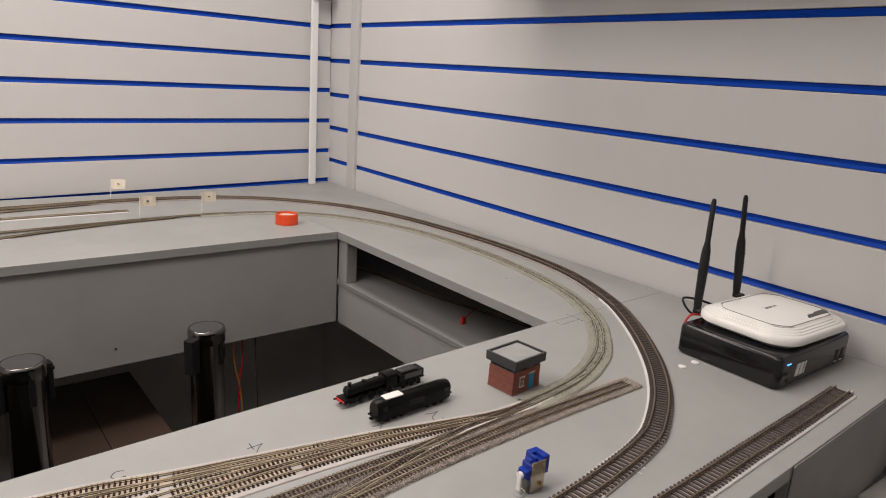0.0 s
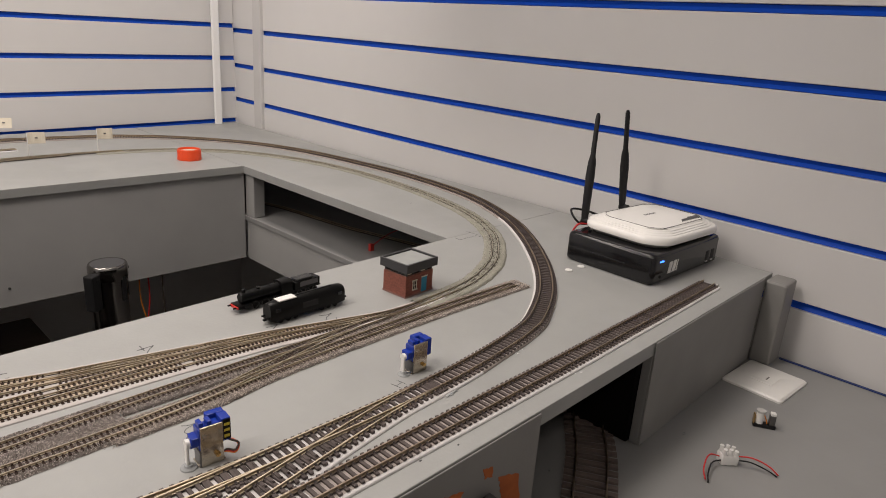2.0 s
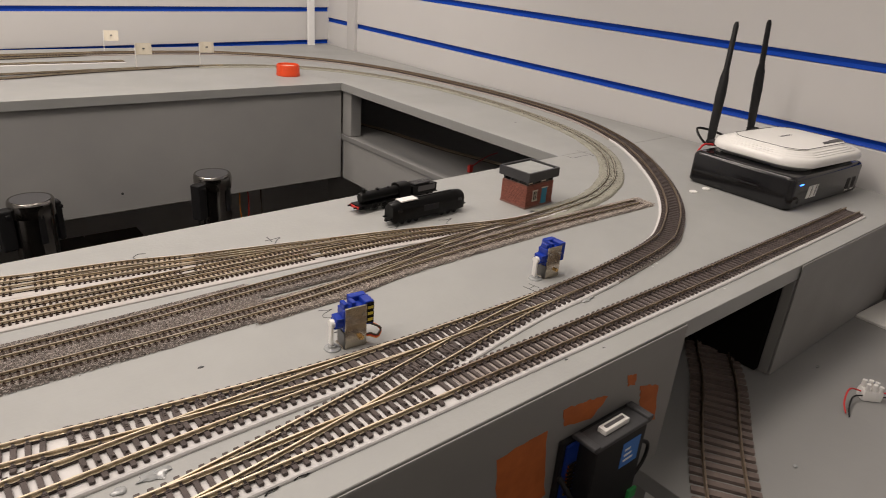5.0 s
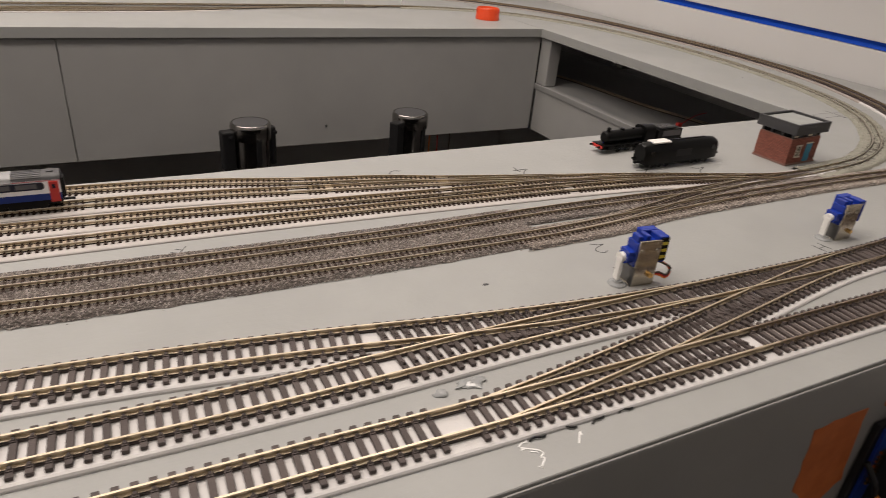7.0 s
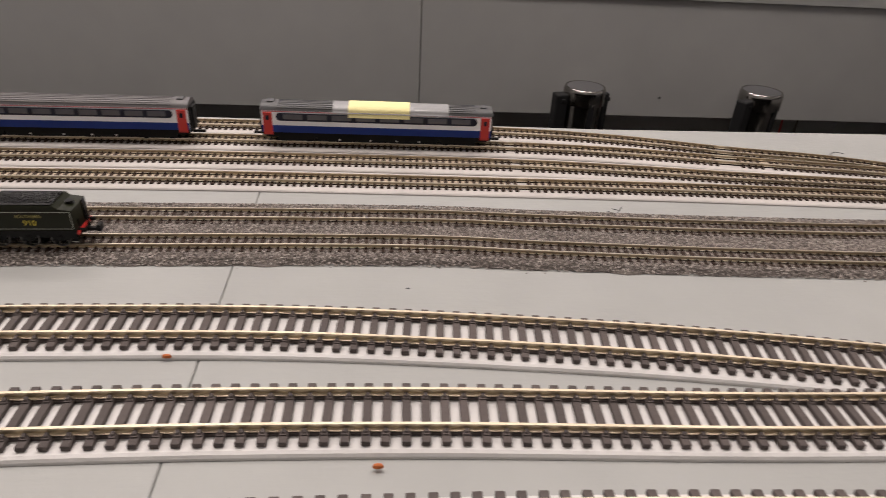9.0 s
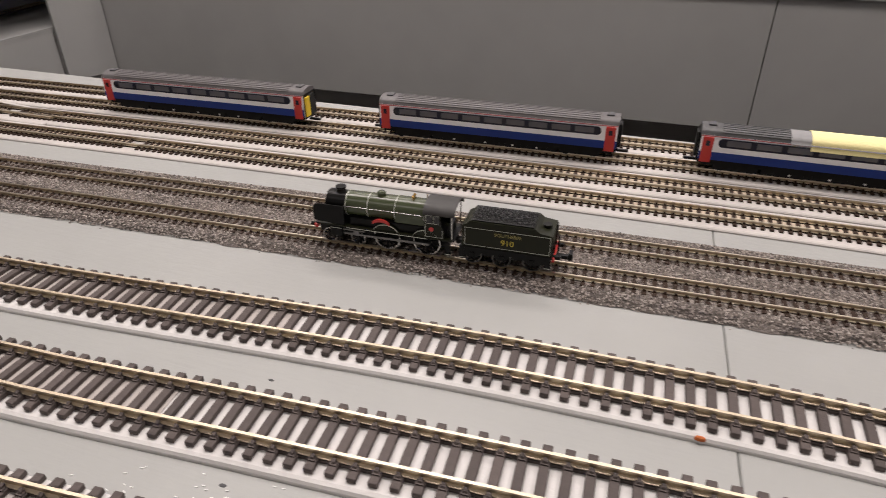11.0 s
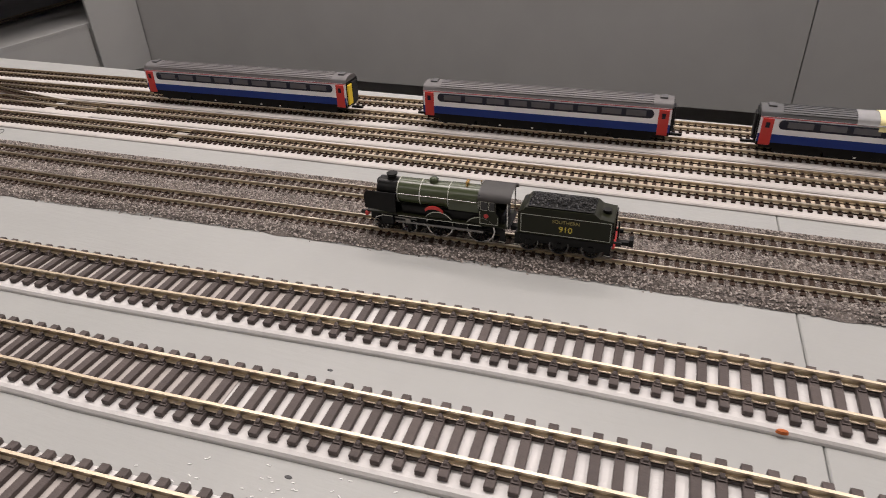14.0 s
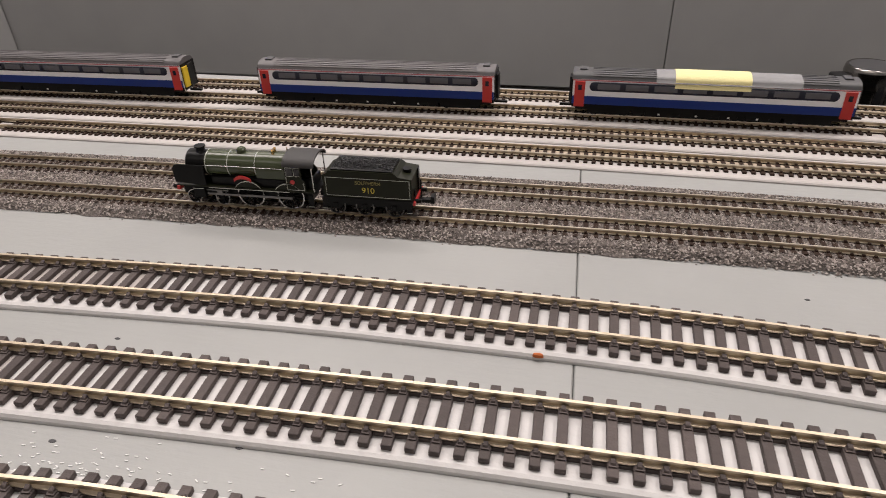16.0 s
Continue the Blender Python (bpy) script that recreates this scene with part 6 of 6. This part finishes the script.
# red connector on the tunnel shelf
rc = thing("shelf_connector", "small red plug with thin red wire", "connector", pose(1.380, 0.395, -0.1245))
part("plug", box(-0.006, 0.004, -0.004, 0.004, 0.0, 0.016, bevel=0.001), RED, rc)
tube("wire", [(0.0, 0.0, 0.010), (0.045, 0.020, 0.014), (0.095, 0.045, 0.013), (0.140, 0.063, 0.010)], 0.0012, RED_WIRE, rc)
sv = thing("hidden_motor", "small grey point motor under the board", "point motor", pose(1.395, 0.60, -0.019))
part("case", box(-0.014, 0.014, -0.012, 0.012, -0.030, 0.0, bevel=0.001), STEEL, sv)
part("arm", box(-0.024, -0.014, -0.004, 0.004, -0.022, -0.010, bevel=0.001), BRIGHT, sv)


for x, z in ((0.788, -0.197),):
    tagged(part("panel_mark", cyl((x, FAR(x) + 0.0045, z), (x, FAR(x) + 0.0025, z), 0.0026, n=9), BOX_GREY), "small dark knock in the grey panel", "mark", group="panel marks")


# ---- paper flags on pins ----
def flag(x, y, lean, turn):
    f = thing("pin_flag", "cream paper flag on a pin in the track", "flag", pose(x, y, 0, lean, 0, turn), group="pin flags")
    part("pin", cyl((0, 0, 0), (0, 0, 0.058), 0.0009, n=8), WHITE_PLASTIC, f)
    bm = bmesh.new()
    n = 8
    rows = [[bm.verts.new((0.0005 + 0.036 * i / n, 0.0025 * math.sin(i * 0.7) + q, z)) for i in range(n + 1)] for q in (0.0, 0.0004) for z in (0.032, 0.058)]
    for k in (0, 2):
        for i in range(n):
            bm.faces.new((rows[k][i], rows[k][i + 1], rows[k + 1][i + 1], rows[k + 1][i]))
    part("paper", bm, PAPER, f)
    part("ink_bar", box(0.016, 0.021, -0.0012, -0.0004, 0.044, 0.047), ROOF, f, "small written mark")
    return f


flag(0.915, 1.330, -16, -28)
flag(0.920, 1.066, 2, 2)
flag(1.072, 1.078, 2, 4)


# ---- pencil figures, scuffs and painted glints on the board ----
def stroke(points, width, mat, z=0.00025):
    q, d = smooth_line(points, 0.0012)
    v, f = sweep(q, d, 0, [(-width / 2, 0.00005), (-width / 2, z), (width / 2, z), (width / 2, 0.00005)])
    return v, f


def pencil(x, y, size, turn, lines, label, mat=PENCIL, width=0.0009, name="pencil_mark", cat="pencil mark"):
    vs, fs = [], []
    c, s = math.cos(radians(turn)), math.sin(radians(turn))
    for ln in lines:
        pts = [(x + size * (a * c - b * s), y + size * (a * s + b * c)) for a, b in ln]
        v, f = stroke(pts, width, mat)
        fs.extend(tuple(i + len(vs) for i in g) for g in f)
        vs.extend(v)
    ob = link_mesh(name, vs, fs, mat)
    return tagged(ob, label, cat, group="marks on the board")


TWO = [[(-0.4, 0.3), (-0.1, 0.55), (0.3, 0.4), (0.2, 0.0), (-0.4, -0.5), (0.0, -0.4), (0.5, -0.5)]]
FOUR = [[(0.2, 0.5), (-0.1, 0.1), (-0.4, -0.15), (0.0, -0.12), (0.5, -0.1)], [(0.2, 0.15), (0.2, -0.2), (0.18, -0.55)]]
FIVE = [[(0.4, 0.5), (0.0, 0.5), (-0.25, 0.48)], [(-0.25, 0.48), (-0.28, 0.1), (0.1, 0.12), (0.3, -0.2), (0.0, -0.5), (-0.35, -0.4)]]
AITCH = [[(-0.35, 0.5), (-0.35, 0.0), (-0.35, -0.5)], [(0.35, 0.5), (0.35, 0.0), (0.35, -0.5)], [(-0.35, 0.0), (0.0, 0.02), (0.35, 0.0)]]
EFF = [[(-0.3, 0.5), (-0.3, 0.0), (-0.3, -0.5)], [(-0.3, 0.5), (0.0, 0.5), (0.35, 0.48)], [(-0.3, 0.05), (0.0, 0.05), (0.2, 0.05)]]
SIX = [[(0.3, 0.5), (-0.2, 0.2), (-0.35, -0.25), (0.0, -0.5), (0.32, -0.25), (0.05, 0.0), (-0.3, -0.2)]]
pencil(0.745, -0.006, 0.019, 180, FOUR, "pencilled figure four beside the yard points")
pencil(0.873, -0.043, 0.017, 180, TWO, "pencilled figure two beside the yard points")
pencil(0.938, -0.054, 0.018, 170, TWO, "pencilled figure two beside the yard points")
pencil(0.622, 0.014, 0.019, 180, FIVE, "pencilled figure five beside the yard points")
pencil(0.714, -0.166, 0.013, 160, TWO, "pencilled figure two on the grey board", width=0.0005)
pencil(0.898, -0.222, 0.013, 10, AITCH, "pencilled letter mark near the servo", width=0.0005)
pencil(0.424, -0.078, 0.011, 150, EFF, "faint pencilled letter on the grey board", width=0.0005)
pencil(-0.292, -0.094, 0.016, 160, SIX, "faint pencilled figure on the grey board", width=0.0004)
pencil(1.318, 0.070, 0.060, 3, [[(-0.3, 0.0), (0.0, 0.01), (0.5, 0.0)], [(0.5, 0.0), (0.5, 0.2), (0.5, 0.5)], [(-0.3, 0.0), (-0.3, 0.12), (-0.29, 0.25)]], "faint pencilled outline on the grey board", width=0.0005)
rnd = random.Random(11)
for x, y, size, n in ((1.052, -0.252, 0.020, 6), (1.066, -0.318, 0.018, 5), (0.561, -0.325, 0.030, 9)):
    lines = []
    for i in range(n):
        a, b = rnd.uniform(-0.6, 0.6), rnd.uniform(-0.35, 0.35)
        lines.append([(a, b), (a + rnd.uniform(-0.1, 0.1), b + rnd.uniform(-0.1, 0.1)), (a + rnd.uniform(-0.25, 0.25), b + rnd.uniform(-0.2, 0.2))])
    pencil(x, y, size, 0, lines, "white plaster scuffs on the grey board", SCUFF_GLINT, 0.0008, "scuff_mark", "scuff")
# short white strokes painted as the glints of a glossy, brush-streaked patch
lines = []
for i in range(90):
    a, b = rnd.gauss(0, 0.34), rnd.gauss(0, 0.055)
    lines.append([(a, b), (a + rnd.uniform(0.004, 0.008), b + rnd.uniform(-0.004, 0.004)), (a + rnd.uniform(0.015, 0.019), b + rnd.uniform(-0.014, 0.014))])
pencil(0.085, -0.2865, 0.085, 4, lines, "fine white painted glints of a glossy patch on the grey board", SCUFF_GLINT, 0.00032, "glint_mark", "scuff")
for x, y, r in ((0.705, -0.195, 0.0011), (0.603, -0.186, 0.0016), (0.831, -0.322, 0.0011), (0.496, -0.097, 0.0018), (0.123, -0.272, 0.0009), (0.055, -0.235, 0.0008), (0.066, -0.281, 0.0009), (0.30, -0.165, 0.0007), (1.20, 0.30, 0.001), (1.345, 0.065, 0.0016), (1.40, 0.30, 0.0012), (0.985, -0.020, 0.001), (0.87, -0.327, 0.0009)):
    bm = bmesh.new()
    add_lathe(bm, [(r, 0.0), (r * 0.8, r * 0.25), (r * 0.3, r * 0.3)], 9, Matrix.Translation((x, y, 0)) @ Matrix.Diagonal((1.5, 0.8, 1, 1)))
    tagged(part("paint_chip", bm, BOX_GREY), "small dark speck on the grey board", "debris", group="paint chips")
# glue smears by the points
for x, y, sx, sy in ((0.925, -0.266, 0.009, 0.004), (0.545, -0.2725, 0.009, 0.0045), (0.527, -0.275, 0.004, 0.003)):
    bm = bmesh.new()
    bmesh.ops.create_icosphere(bm, subdivisions=3, radius=1, matrix=Matrix.Translation((x, y, 0.0004)) @ Matrix.Diagonal((sx, sy, 0.0013, 1)))
    for v in bm.verts:
        v.co += Vector((noise.noise(v.co * 220), noise.noise(v.co * 220 + Vector((5, 0, 0))), 0)) * 0.0034
    tagged(part("glue_smear", bm, GLUE, smooth=True), "dried clear glue smear beside the points", "glue", group="glue smears")
# rusty spot on the foam beside the loop
for x, y in ((0.205, -0.2172), (0.290, -0.2716)):
    bm = bmesh.new()
    add_lathe(bm, [(0.0011, 0.0), (0.0009, 0.0011), (0.0003, 0.0014)], 10, Matrix.Translation((x, y, 0.0015)) @ Matrix.Diagonal((1.8, 0.8, 1, 1)))
    tagged(part("rust_spot", bm, ORANGE_PAINT), "orange rust spot on the white foam", "stain", group="rust spots")

# dark solder tags and wire ends at the front point
for x, y, a in ((0.556, -0.3195, 4), (0.574, -0.3190, -12), (0.592, -0.3197, 16), (0.610, -0.3192, 3)):
    w0 = Matrix.Translation((x, y, 0.0)) @ Matrix.Rotation(radians(a), 4, "Z")
    tagged(tube("wire_end", [tuple(w0 @ Vector(q)) for q in ((-0.005, 0, 0.0004), (-0.002, 0.0006, 0.0010), (0.002, -0.0006, 0.0010), (0.005, 0.0, 0.0004))], 0.0005, MATT_BLACK, step=0.001), "short dark wire end beside the track", "wire", group="wire ends")
